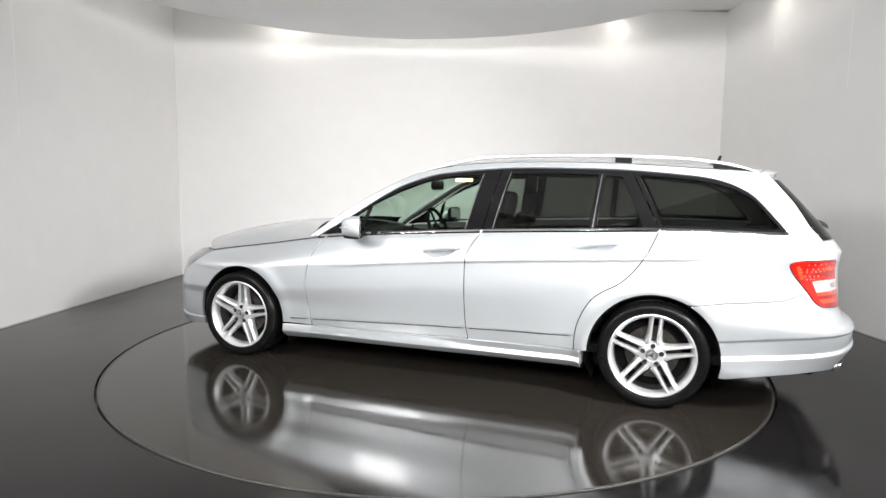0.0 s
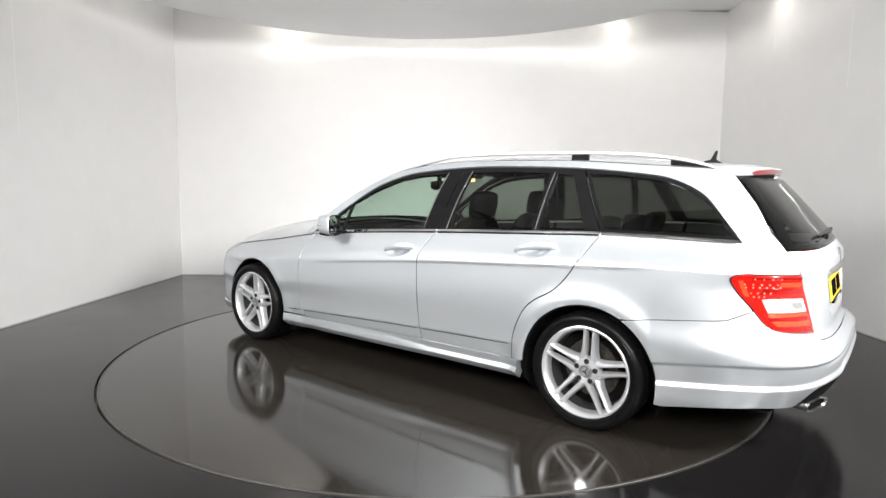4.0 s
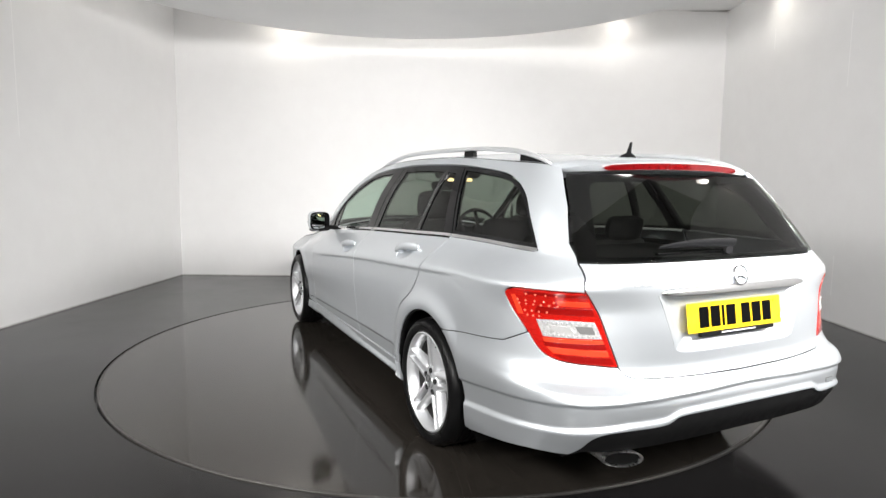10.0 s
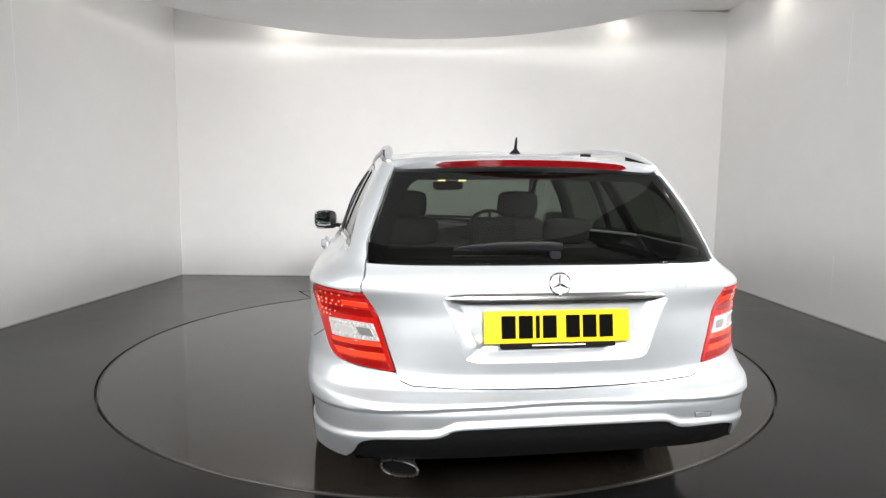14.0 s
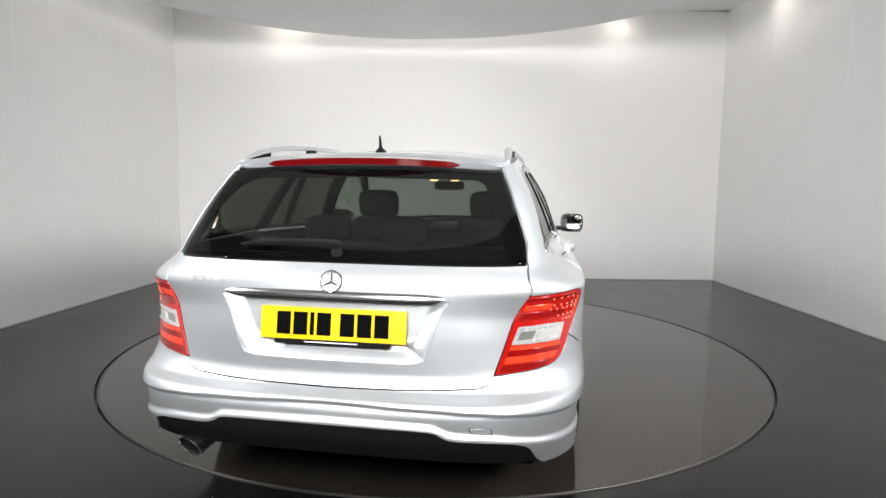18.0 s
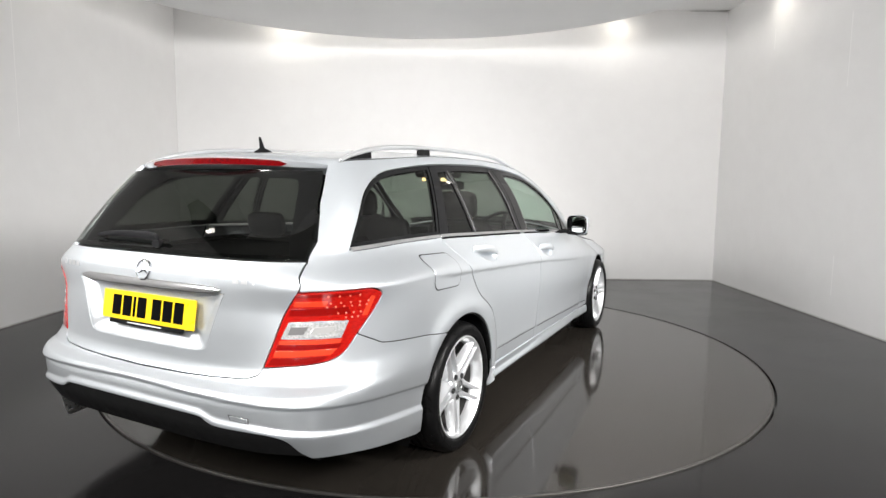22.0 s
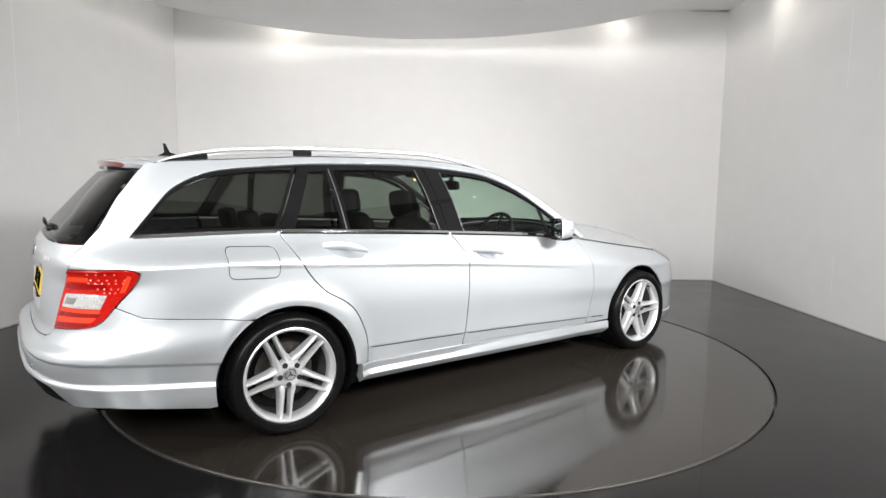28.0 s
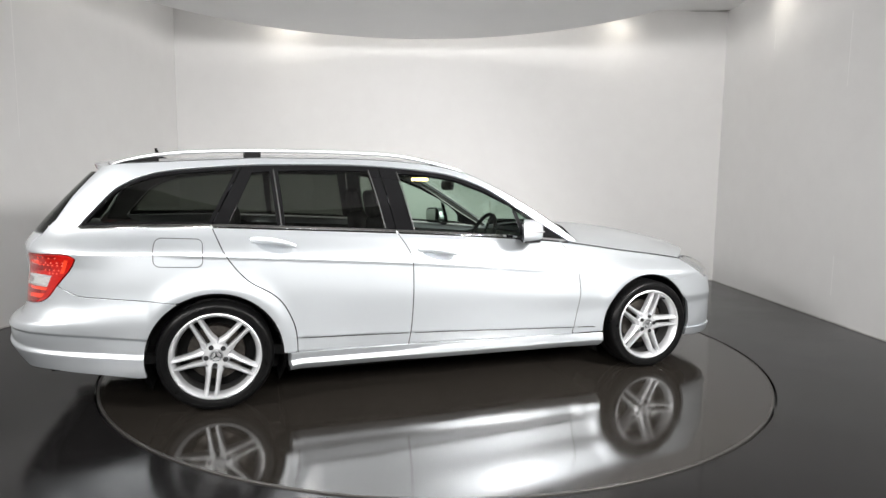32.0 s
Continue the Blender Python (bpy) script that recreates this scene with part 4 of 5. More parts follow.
def ball_ring(n=12, k=2.0):
    """A rounded unit outline; k over 2 makes it squarer."""
    out = []
    for a in np.linspace(0, 2 * math.pi, n, endpoint=False):
        c, s = math.cos(a), math.sin(a)
        q = (abs(c) ** k + abs(s) ** k) ** (1 / k)
        out.append((c / q, s / q))
    return out


# door handles in their cups
for (cx, cz, x0, z0, x1, z1), doors in zip(HANDLES, (fdoors, rdoors)):
    for si, door in zip((1, -1), doors):
        bm = bmesh.new()
        secs = []
        ring = ball_ring(14, 2.6)
        for t in np.linspace(0, 1, 15):
            x, z = x0 + (x1 - x0) * t, z0 + (z1 - z0) * t - 0.001 + 0.006 * math.sin(math.pi * t)
            p, nn = skin([x], [z])[0], skin_normal(np.array([x]), np.array([z]))[0]
            out = 0.004 + 0.034 * math.sin(math.pi * min(max(t, 0.02), 0.98)) ** 0.55
            hh, th = 0.008 + 0.0120 * math.sin(math.pi * (0.08 + 0.84 * t)) ** 0.7 * (0.75 + 0.45 * t), 0.004 + 0.005 * math.sin(math.pi * t)
            secs.append([(p[0], p[1] + nn[1] * out + b * th, p[2] + nn[2] * out * 0.5 + a * hh) for a, b in ring])
        sweep_tube(bm, None, secs)
        if si < 0:
            mirrored(bm)
        h = car_part("door_handle", mesh_of("door_handle", bm, PAINT), door)
        bm = bmesh.new()
        rows = []
        pts = cup(cx, cz)
        mid = (sum(p[0] for p in pts) / len(pts), sum(p[1] for p in pts) / len(pts))
        for r in (1.03, 0.9, 0.7, 0.45, 0.0):
            row = []
            for a in pts:
                x, z = mid[0] + (a[0] - mid[0]) * r, mid[1] + (a[1] - mid[1]) * r
                p = skin([x], [z])[0]
                row.append(bm.verts.new((p[0], p[1] - 0.002 - 0.050 * (1 - min(r, 1) ** 1.4), p[2])))
            rows.append(row)
        for a, b in zip(rows, rows[1:]):
            for i in range(len(a)):
                j = (i + 1) % len(a)
                bm.faces.new((a[i], a[j], b[j], b[i]))
        bmesh.ops.remove_doubles(bm, verts=bm.verts, dist=1e-5)
        bmesh.ops.recalc_face_normals(bm, faces=bm.faces)
        if si < 0:
            mirrored(bm)
        car_part("handle_cup", mesh_of("handle_cup", bm, PAINT), door)


def round_box(x0, x1, z0, z1, r=0.025, lean=0.0):
    out = []
    for cx, cz, a0 in ((x1 - r, z1 - r, 0), (x0 + r, z1 - r, 90), (x0 + r, z0 + r, 180), (x1 - r, z0 + r, 270)):
        for a in np.linspace(a0, a0 + 90, 6):
            z = cz + r * math.sin(radians(a))
            x = cx + r * math.cos(radians(a))
            out.append((x, z + lean * (x - x0)))
    return out


flap = round_box(-1.664, -1.434, 0.798, 0.934, 0.030, -0.035)
panel("flap_gap", inset(flap, -0.0045), DARK, sides="R", off=0.0012, depth=0.0, gap=0.03)
panel("fuel_flap", flap, PAINT, sides="R", off=0.0026, depth=0.002, gap=0.03)
tow = [(-2.464, 0.448), (-2.415, 0.442), (-2.414, 0.428), (-2.460, 0.433)]
panel("towing_cover_gap", inset(tow, -0.003), DARK, sides="R", off=0.0008, depth=0.0, gap=0.02)
panel("towing_cover", tow, PAINT, sides="R", off=0.0020, depth=0.0015, gap=0.02)

# tail lamps
lamp = lamp_front + lamp_inner[1:] + lamp_top[1:]
band = [(-2.361, 0.699), (-2.339, 0.757), (-2.250, 0.760), (-2.165, 0.757), (-2.190, 0.699)]
lamps = panel("tail_lamp", inset(lamp, 0.004), RED, off=0.003, holes=[band], gap=0.02, depth=0.03, label="red tail lamp with a clear reversing lens")
panel("reversing_lens", inset(band, 0.0006), LENS, off=0.0035, gap=0.02, depth=0.004, parent=lamps, label="clear reversing lens")
panel("lens_reflector", [(-2.342, 0.714), (-2.333, 0.740), (-2.285, 0.741), (-2.300, 0.716)], LENS_DARK, off=0.0042, gap=0.02, depth=0.001, parent=lamps)
panel("lens_reflector", [(-2.283, 0.717), (-2.270, 0.738), (-2.205, 0.740), (-2.222, 0.719)], PALE_LENS, off=0.0042, gap=0.02, depth=0.001, parent=lamps)
strips = [
    (RED_PALE, [(-2.328, 0.812), (-2.325, 0.829), (-2.235, 0.830), (-2.238, 0.813)]),
    (RED_DEEP, [(-2.338, 0.779), (-2.333, 0.803), (-2.17, 0.805), (-2.16, 0.781)]),
    (RED_DEEP, [(-2.327, 0.845), (-2.325, 0.854), (-2.13, 0.857), (-2.13, 0.848)]),
    (RED_PALE, [(-2.366, 0.682), (-2.362, 0.693), (-2.19, 0.693), (-2.195, 0.682)]),
    (RED_DEEP, [(-2.374, 0.662), (-2.368, 0.679), (-2.19, 0.680), (-2.20, 0.666)]),
    (RED_PALE, [(-2.382, 0.637), (-2.375, 0.657), (-2.205, 0.662), (-2.225, 0.643)]),
    (RED_DEEP, [(-2.396, 0.609), (-2.386, 0.631), (-2.23, 0.638), (-2.27, 0.617)]),
    (RED_PALE, [(-2.100, 0.770), (-2.075, 0.835), (-2.090, 0.838), (-2.118, 0.770)]),
]
for m_, poly in strips:
    panel("lamp_strip", poly, m_, off=0.0042, depth=0.001, gap=0.02, parent=lamps)
pip = bmesh.new()
lathe(pip, [(0, 0.003), (0.0028, 0.0022), (0.0040, 0), (0.0040, -0.002)], 8)
PIP_S, PIP_W = mesh_of("diode", pip.copy(), PINK_PIP), mesh_of("diode", pip, LENS)
for si, holder in zip((1, -1), lamps):
    for z, us, me in ((0.847, np.linspace(-2.135, -2.235, 4), PIP_S), (0.822, np.linspace(-2.10, -2.225, 5), PIP_S), (0.809, np.linspace(-2.105, -2.235, 6), PIP_S), (0.784, np.linspace(-2.125, -2.20, 4), PIP_S), (0.768, np.linspace(-2.135, -2.175, 3), PIP_S), (0.750, np.linspace(-2.175, -2.335, 12), PIP_W), (0.706, np.linspace(-2.195, -2.352, 12), PIP_W)):
        for u in us:
            p, nn = skin([u], [z])[0], skin_normal(np.array([u]), np.array([z]))[0]
            ob = car_part("diode", me, holder)
            ob.matrix_basis = Matrix.Translation((p + nn * 0.004) * np.array([1, si, 1])) @ Vector(nn * np.array([1, si, 1])).to_track_quat("Z", "Y").to_matrix().to_4x4()

# roof rails
RAIL_Z = curve((-1.885, 1.322), (-1.80, 1.349), (-1.69, 1.373), (-1.52, 1.395), (-1.18, 1.413), (-0.8, 1.418), (-0.46, 1.413), (-0.30, 1.403), (-0.15, 1.378), (0.0, 1.345), (0.10, 1.320))
RAIL_Y = curve((-1.885, 0.560), (-1.6, 0.545), (-0.8, 0.535), (0.10, 0.572))
ring = ball_ring(12, 2.4)
for si in (1, -1):
    rail = None
    bm = bmesh.new()
    secs = []
    for x in np.concatenate([np.linspace(-1.885, -1.5, 12), np.linspace(-1.4, -0.5, 10), np.linspace(-0.4, 0.10, 12)]):
        k = min(1, 0.45 + 4.5 * min(x + 1.885, 0.10 - x))
        secs.append([(x, float(RAIL_Y(x)) + a * 0.017 * k, float(RAIL_Z(x)) + b * 0.0115 * k) for a, b in ring])
    sweep_tube(bm, None, secs)
    if si < 0:
        mirrored(bm)
    rail = car_part("roof_rail", mesh_of("roof_rail", bm, GREY_RAIL), label="satin aluminium roof rail")
    for x0, x1 in ((-1.87, -1.66), (-1.215, -1.120), (-0.10, 0.075)):
        bm = bmesh.new()
        secs = []
        for x in np.linspace(x0, x1, 7):
            zt, y = float(RAIL_Z(x)) - 0.004, float(RAIL_Y(x))
            zb_ = 1.36 if x0 > -1.5 and x0 < -0.5 else 1.30
            secs.append([(x, y - 0.013, zb_), (x, y + 0.013, zb_), (x, y + 0.010, zt), (x, y - 0.010, zt)])
        sweep_tube(bm, None, secs)
        if si < 0:
            mirrored(bm)
        car_part("rail_foot", mesh_of("rail_foot", bm, BLACK_PLASTIC), rail, "black plastic rail foot")

# roof spoiler with the high brake lamp
x0, z0 = RE_roof[0]
e = skin([u_at(z0, x=x0)], [z0])[0]


def spoiler_row(t, out=0.0):
    r = Vector((e[0] - 0.075 * (1 - t * t) - 0.006, e[1] * t, e[2] + float(crown(x0)) * (1 - abs(t) ** 2.4)))
    k = 1 - t**4
    tip = r + Vector((-0.066 * k - 0.008, 0, -0.013 - 0.004 * t * t))
    return [r + Vector((0, 0, -0.004)), r + Vector((-0.002, 0, 0)), r.lerp(tip, 0.5) + Vector((0, 0, 0.003)), tip + Vector((0.004, 0, 0.001)), tip, tip + Vector((0.002, 0, -0.006)), tip + Vector((0.010 - out, 0, -0.030 * (0.4 + 0.6 * k))), tip + Vector((0.020, 0, -0.034 * (0.4 + 0.6 * k))), r + Vector((0.03, 0, -0.060))]


bm = bmesh.new()
sweep_tube(bm, None, [spoiler_row(t) for t in np.linspace(-1, 1, 41)])
spoiler = car_part("roof_spoiler", mesh_of("roof_spoiler", bm, PAINT))
bm = bmesh.new()
secs = []
for t in np.linspace(-0.68, 0.68, 31):
    q = spoiler_row(t)
    k = 1 - (abs(t) / 0.683) ** 40
    a, b = q[4] + Vector((0.0005, 0, -0.0040)), q[6] + Vector((0.001, 0, 0.0015))
    mid = (a + b) / 2
    a, b = mid + (a - mid) * k, mid + (b - mid) * k
    o = Vector((-0.004, 0, -0.001))
    secs.append([a, a + o, b + o, b])
sweep_tube(bm, None, secs)
car_part("high_brake_lamp", mesh_of("high_brake_lamp", bm, RED_BAR), spoiler, "long red high brake lamp")
# aerial
bm = bmesh.new()
secs = []
for h, l, w, dx in ((-0.012, 0.060, 0.022, 0.0), (0.004, 0.055, 0.020, 0.0), (0.014, 0.034, 0.012, -0.002), (0.022, 0.015, 0.0065, -0.010), (0.050, 0.010, 0.005, -0.018), (0.068, 0.0075, 0.0035, -0.023), (0.070, 0.003, 0.002, -0.024)):
    secs.append([(-1.715 + dx + a * l, b * w, 1.369 + h) for a, b in ball_ring(14)])
sweep_tube(bm, None, secs)
car_part("roof_aerial", mesh_of("roof_aerial", bm, BLACK_PLASTIC), label="small black roof aerial")
# rear wiper
bm = bmesh.new()
secs = []
for y, hh, th, out in ((-0.022, 0.006, 0.004, 0.030), (-0.018, 0.013, 0.012, 0.030), (0.02, 0.015, 0.013, 0.030), (0.10, 0.014, 0.011, 0.028), (0.20, 0.012, 0.009, 0.026), (0.30, 0.008, 0.007, 0.022), (0.358, 0.004, 0.004, 0.016)):
    z = 1.004 + 0.006 * math.sin(math.pi * (y + 0.02) / 0.38)
    u = TAIL if y <= 0 else u_at(z, y=y)
    p, nn = skin([u], [z])[0], skin_normal(np.array([u]), np.array([z]))[0]
    c = p + nn * out
    secs.append([(c[0] + nn[0] * b * th, y, c[2] + a * hh + nn[2] * b * th) for a, b in ball_ring(12, 2.6)])
sweep_tube(bm, None, secs)
wiper = car_part("rear_wiper", mesh_of("rear_wiper", bm, WIPER_BLACK), tailgate, "black rear wiper at rest")
bm = bmesh.new()
secs = [[(-2.25 + a * 0.0 - k, b * 0.02, 0.995 + a * 0.016) for a, b in ball_ring(14)] for k in (0.0, 0.05)]
sweep_tube(bm, None, secs)
car_part("wiper_pivot", mesh_of("wiper_pivot", bm, WIPER_BLACK), tailgate)
bm = bmesh.new()
add_box(bm, -2.290, -2.268, 0.0, 0.36, 0.985, 0.992, 0.002)
car_part("wiper_blade", mesh_of("wiper_blade", bm, RUBBER), tailgate)

# number plate: yellow, with plain bars
plate_m = pose(-2.334, 0, 0.8065, 0, math.degrees(0.16), 0)
bm = bmesh.new()
add_box(bm, -0.004, 0.0, -0.26, 0.26, -0.111, 0.0, 0.0008)
bm.transform(plate_m)
plate = car_part("number_plate", mesh_of("number_plate", bm, YELLOW, False), label="yellow number plate with plain dark bars")
y = 0.200
for k in range(7):
    w = 0.014 if k == 2 else 0.050
    bm = bmesh.new()
    add_box(bm, -0.0052, -0.0036, y - w, y, -0.095, -0.017)
    bm.transform(plate_m)
    car_part("bar", mesh_of("bar", bm, INK, False), plate)
    y -= w + (0.033 if k == 3 else 0.0105)
bm = bmesh.new()
add_box(bm, -0.010, 0.004, -0.205, 0.205, -0.127, -0.1105, 0.002)
bm.transform(plate_m)
holder = car_part("plate_holder", mesh_of("plate_holder", bm, BLACK_PLASTIC, False), plate, "black plate holder with a pale printed bar")
bm = bmesh.new()
add_box(bm, -0.0110, -0.0095, -0.095, 0.095, -0.1205, -0.1160)
bm.transform(plate_m)
car_part("printed_bar", mesh_of("printed_bar", bm, PALE_PRINT, False), holder)

# bright badges on the tailgate as plain shapes
bm = bmesh.new()
lathe(bm, [(0.0345, 0), (0.0345, 0.004), (0.037, 0.0065), (0.0398, 0.004), (0.0398, 0)], 48)
for a in (90, 210, 330):
    m = Matrix.Rotation(radians(a), 4, "Z")
    vs = [bm.verts.new(m @ Vector(p)) for p in ((0.036, 0, 0.004), (0.006, -0.005, 0.002), (0.0, 0.0, 0.0065), (0.006, 0.005, 0.002))]
    bm.faces.new((vs[0], vs[1], vs[2])), bm.faces.new((vs[0], vs[2], vs[3]))
nn = skin_normal(np.array([TAIL]), np.array([0.902]))[0]
bm.transform(Matrix.Translation(skin([TAIL], [0.902])[0] + nn * 0.001) @ Vector(nn).to_track_quat("Z", "Y").to_matrix().to_4x4())
car_part("tailgate_emblem", mesh_of("tailgate_emblem", bm, CHROME), tailgate, "round chrome emblem")
for y0, n in ((0.548, 4), (-0.440, 3)):
    for k in range(n):
        y = y0 - 0.034 * k - (0.008 if y0 > 0 and k else 0)
        z = 0.895
        u = u_at(z, y=abs(y - 0.012))
        sg = 1 if y > 0 else -1
        p, nn = skin([u], [z])[0] * np.array([1, sg, 1]), skin_normal(np.array([u]), np.array([z]))[0] * np.array([1, sg, 1])
        bm = bmesh.new()
        w = 0.008 if (y0 < 0 and k == 2) else 0.024
        add_box(bm, -w / 2, w / 2, -0.010, 0.010, 0, 0.003, 0.001)
        q = Vector(nn).to_track_quat("Z", "Y").to_matrix().to_4x4()
        bm.transform(Matrix.Translation(p + nn * 0.0015) @ q)
        car_part("badge_bar", mesh_of("badge_bar", bm, GREY_RAIL, False), tailgate)

# exhaust
bm = bmesh.new()
secs = []
for x, k in ((-2.16, 0.80), (-2.30, 0.92), (-2.345, 1.0), (-2.353, 0.99), (-2.353, 0.90), (-2.26, 0.84), (-2.18, 0.80)):
    secs.append([(x - 0.012 * b + 0.030 * a * (x < -2.25), 0.545 + a * 0.064 * k, 0.272 + b * 0.034 * k) for a, b in ball_ring(28, 2.3)])
sweep_tube(bm, None, secs, caps=False)
car_part("exhaust_tip", mesh_of("exhaust_tip", bm, STEEL), label="oval bright steel exhaust tip")
# dark plug just inside the tip, in place of the shade in its hollow
bm = bmesh.new()
secs = [[(x - 0.012 * b + 0.030 * a * (x < -2.25), 0.545 + a * 0.0555, 0.272 + b * 0.0295) for a, b in ball_ring(28, 2.3)] for x in (-2.0, -2.340)]
sweep_tube(bm, None, secs)
car_part("exhaust_shade_plug", mesh_of("exhaust_shade_plug", bm, DARK))

# door mirrors
for si, door in zip((1, -1), fdoors):
    bm = bmesh.new()
    secs = []
    for x, ky, kz, dy in ((0.392, 0.97, 0.96, 0.0), (0.396, 1.0, 1.0, 0.0), (0.415, 1.0, 1.0, 0.0), (0.445, 0.98, 0.97, -0.003), (0.475, 0.92, 0.90, -0.006), (0.500, 0.80, 0.78, -0.012), (0.509, 0.60, 0.60, -0.016), (0.513, 0.30, 0.30, -0.02)):
        lean = 0.034 * (0.515 - x) / 0.12
        secs.append([(x - lean * a, 0.920 + dy + a * 0.084 * ky, 0.957 + b * 0.070 * kz * (1 - 0.10 * (a < 0) * a * a) + 0.004 * a) for a, b in ball_ring(32, 4.2)])
    sweep_tube(bm, None, secs)
    if si < 0:
        mirrored(bm)
    housing = car_part("door_mirror", mesh_of("door_mirror", bm, PAINT), door, "silver door mirror housing")
    bm = bmesh.new()
    secs = [[(x - 0.034 * a, 0.920 + a * 0.079, 0.958 + b * 0.065) for a, b in ball_ring(32, 4.2)] for x in (0.394, 0.3908)]
    sweep_tube(bm, None, secs)
    if si < 0:
        mirrored(bm)
    car_part("mirror_surround", mesh_of("mirror_surround", bm, BLACK_GLOSS), door, "black rim round the mirror glass")
    bm = bmesh.new()
    secs = [[(x - 0.034 * a, 0.920 + a * 0.070 * k, 0.960 + b * 0.054 * k) for a, b in ball_ring(32, 4.5)] for x, k in ((0.394, 1.0), (0.3895, 1.0), (0.3885, 0.98))]
    sweep_tube(bm, None, secs)
    if si < 0:
        mirrored(bm)
    car_part("mirror_glass", mesh_of("mirror_glass", bm, MIRROR), door, "silvered mirror glass")
    bm = bmesh.new()
    secs = [[(0.445 + a * 0.032, y, z + b * 0.016) for a, b in ball_ring(16)] for y, z in ((0.76, 0.895), (0.80, 0.905), (0.86, 0.915))]
    sweep_tube(bm, None, secs)
    if si < 0:
        mirrored(bm)
    car_part("mirror_foot", mesh_of("mirror_foot", bm, BLACK_PLASTIC), door)
    bm = bmesh.new()
    secs = [[(x, 0.923 + dy + a * 0.078 * k, z + b * 0.0065) for a, b in ball_ring(16, 3)] for x, dy, z, k in ((0.43, 0.004, 0.952, 1.0), (0.475, 0.002, 0.952, 0.96), (0.500, -0.008, 0.952, 0.85), (0.517, -0.012, 0.952, 0.66))]
    sweep_tube(bm, None, secs)
    if si < 0:
        mirrored(bm)
    car_part("turn_lamp", mesh_of("turn_lamp", bm, LENS), door, "slim clear turn lamp")
    bm = bmesh.new()
    secs = []
    for x, ky, h in ((0.392, 0.90, 0.012), (0.43, 0.93, 0.014), (0.475, 0.88, 0.013), (0.503, 0.72, 0.010)):
        secs.append([(x - 0.02 * a, 0.915 + a * 0.080 * ky, 0.8965 + b * h) for a, b in ball_ring(20, 3)])
    sweep_tube(bm, None, secs)
    if si < 0:
        mirrored(bm)
    car_part("mirror_base", mesh_of("mirror_base", bm, BLACK_PLASTIC), door, "black plastic underside of the mirror")
# mud guards' dark inner lips
for cx in (-XA, XA):
    lip = arch(cx, 8, 172, ARCH + 0.001, 40) + arch(cx, 172, 8, ARCH - 0.006, 40)
    panel("arch_lip", lip, BLACK_PLASTIC, off=-0.006, depth=0.02, gap=0.03)


# ---- inside the car ----
panel("door_lining", at([(-1.66, 0.72), (-1.66, 0.955), (-1.2, 0.958), (-0.35, 0.93), (0.45, 0.882), (0.78, 0.855), (0.78, 0.34), (-0.93, 0.34), (-0.98, 0.56), (-1.12, 0.72)]), FABRIC, off=-0.055, gap=0.06, depth=0.03, label="dark inner door lining")
pillar = at(DT) + at([(-1.99, 0.96)]) + rear([(0.677, 0.97), (0.655, 1.03), (0.605, 1.16), (0.561, 1.275), (0.546, 1.305)]) + at([(x, z - 0.012) for x, z in RE])
panel("pillar_lining", inset(pillar, 0.003), LINING, off=-0.022, gap=0.05, depth=0.0, label="grey pillar lining")
rows = []
for x, z in RE_roof:
    q = skin([u_at(z, x=x)], [z])[0]
    rows.append([(q[0] - 0.06 * float(step(-1.5, -1.9, np.array(x))) * (1 - t * t), q[1] * t * 0.97, q[2] + (float(crown(x)) * (1 - abs(t) ** 2.4)) - 0.034) for t in np.linspace(-1, 1, 17)])
loft_sheet("headlining", rows, LINING)


def soft_box(bm, m, sx, sy, sz, k=3.5, n=16):
    """A cushion: a rounded box of half sizes sx, sy, sz."""
    secs = []
    for h in (-1, -0.96, -0.8, -0.4, 0, 0.4, 0.8, 0.96, 1):
        r = max(0.02, (1 - abs(h) ** 5) ** (1 / 5)) if abs(h) < 1 else 0.55
        secs.append([m @ Vector((a * sx * r, b * sy * r, h * sz)) for a, b in ball_ring(n, k)])
    sweep_tube(bm, None, secs)


def front_seat(y):
    seat = car_part("front_seat", None, label="black upholstered front seat")
    pieces = {
        "seat_cushion": [(pose(0.03, y, 0.42, 0, -6, 0), 0.25, 0.25, 0.09)],
        "seat_back": [(pose(-0.31, y, 0.72, 0, -17, 0), 0.075, 0.235, 0.31)],
        "headrest": [(pose(-0.425, y, 1.105, 0, -10, 0), 0.05, 0.135, 0.085, 2.7)],
    }
    for name, boxes in pieces.items():
        bm = bmesh.new()
        for b in boxes:
            soft_box(bm, *b)
        car_part(name, mesh_of(name, bm, FABRIC), seat)
    for dy in (-0.055, 0.055):
        bm = bmesh.new()
        lathe(bm, [(0.0, -0.08), (0.006, -0.08), (0.006, 0.08), (0.0, 0.08)], 10)
        bm.transform(pose(-0.40, y + dy, 1.02, 0, -14, 0))
        car_part("headrest_post", mesh_of("headrest_post", bm, CHROME), seat)
    return seat


front_seat(0.37), front_seat(-0.37)
bench = car_part("rear_bench", None, label="black upholstered rear bench")
for y, w in ((0.33, 0.32), (-0.33, 0.32)):
    bm = bmesh.new()
    soft_box(bm, pose(-0.83, y, 0.42, 0, -5, 0), 0.27, w, 0.09)
    car_part("bench_cushion", mesh_of("bench_cushion", bm, FABRIC), bench)
    bm = bmesh.new()
    soft_box(bm, pose(-1.17, y, 0.70, 0, -18, 0), 0.07, w, 0.26)
    car_part("bench_back", mesh_of("bench_back", bm, FABRIC), bench)
for y in (0.40, 0.0, -0.40):
    bm = bmesh.new()
    soft_box(bm, pose(-1.285, y, 1.0, 0, -12, 0), 0.04, 0.125, 0.065)
    car_part("bench_headrest", mesh_of("bench_headrest", bm, FABRIC), bench)
bm = bmesh.new()
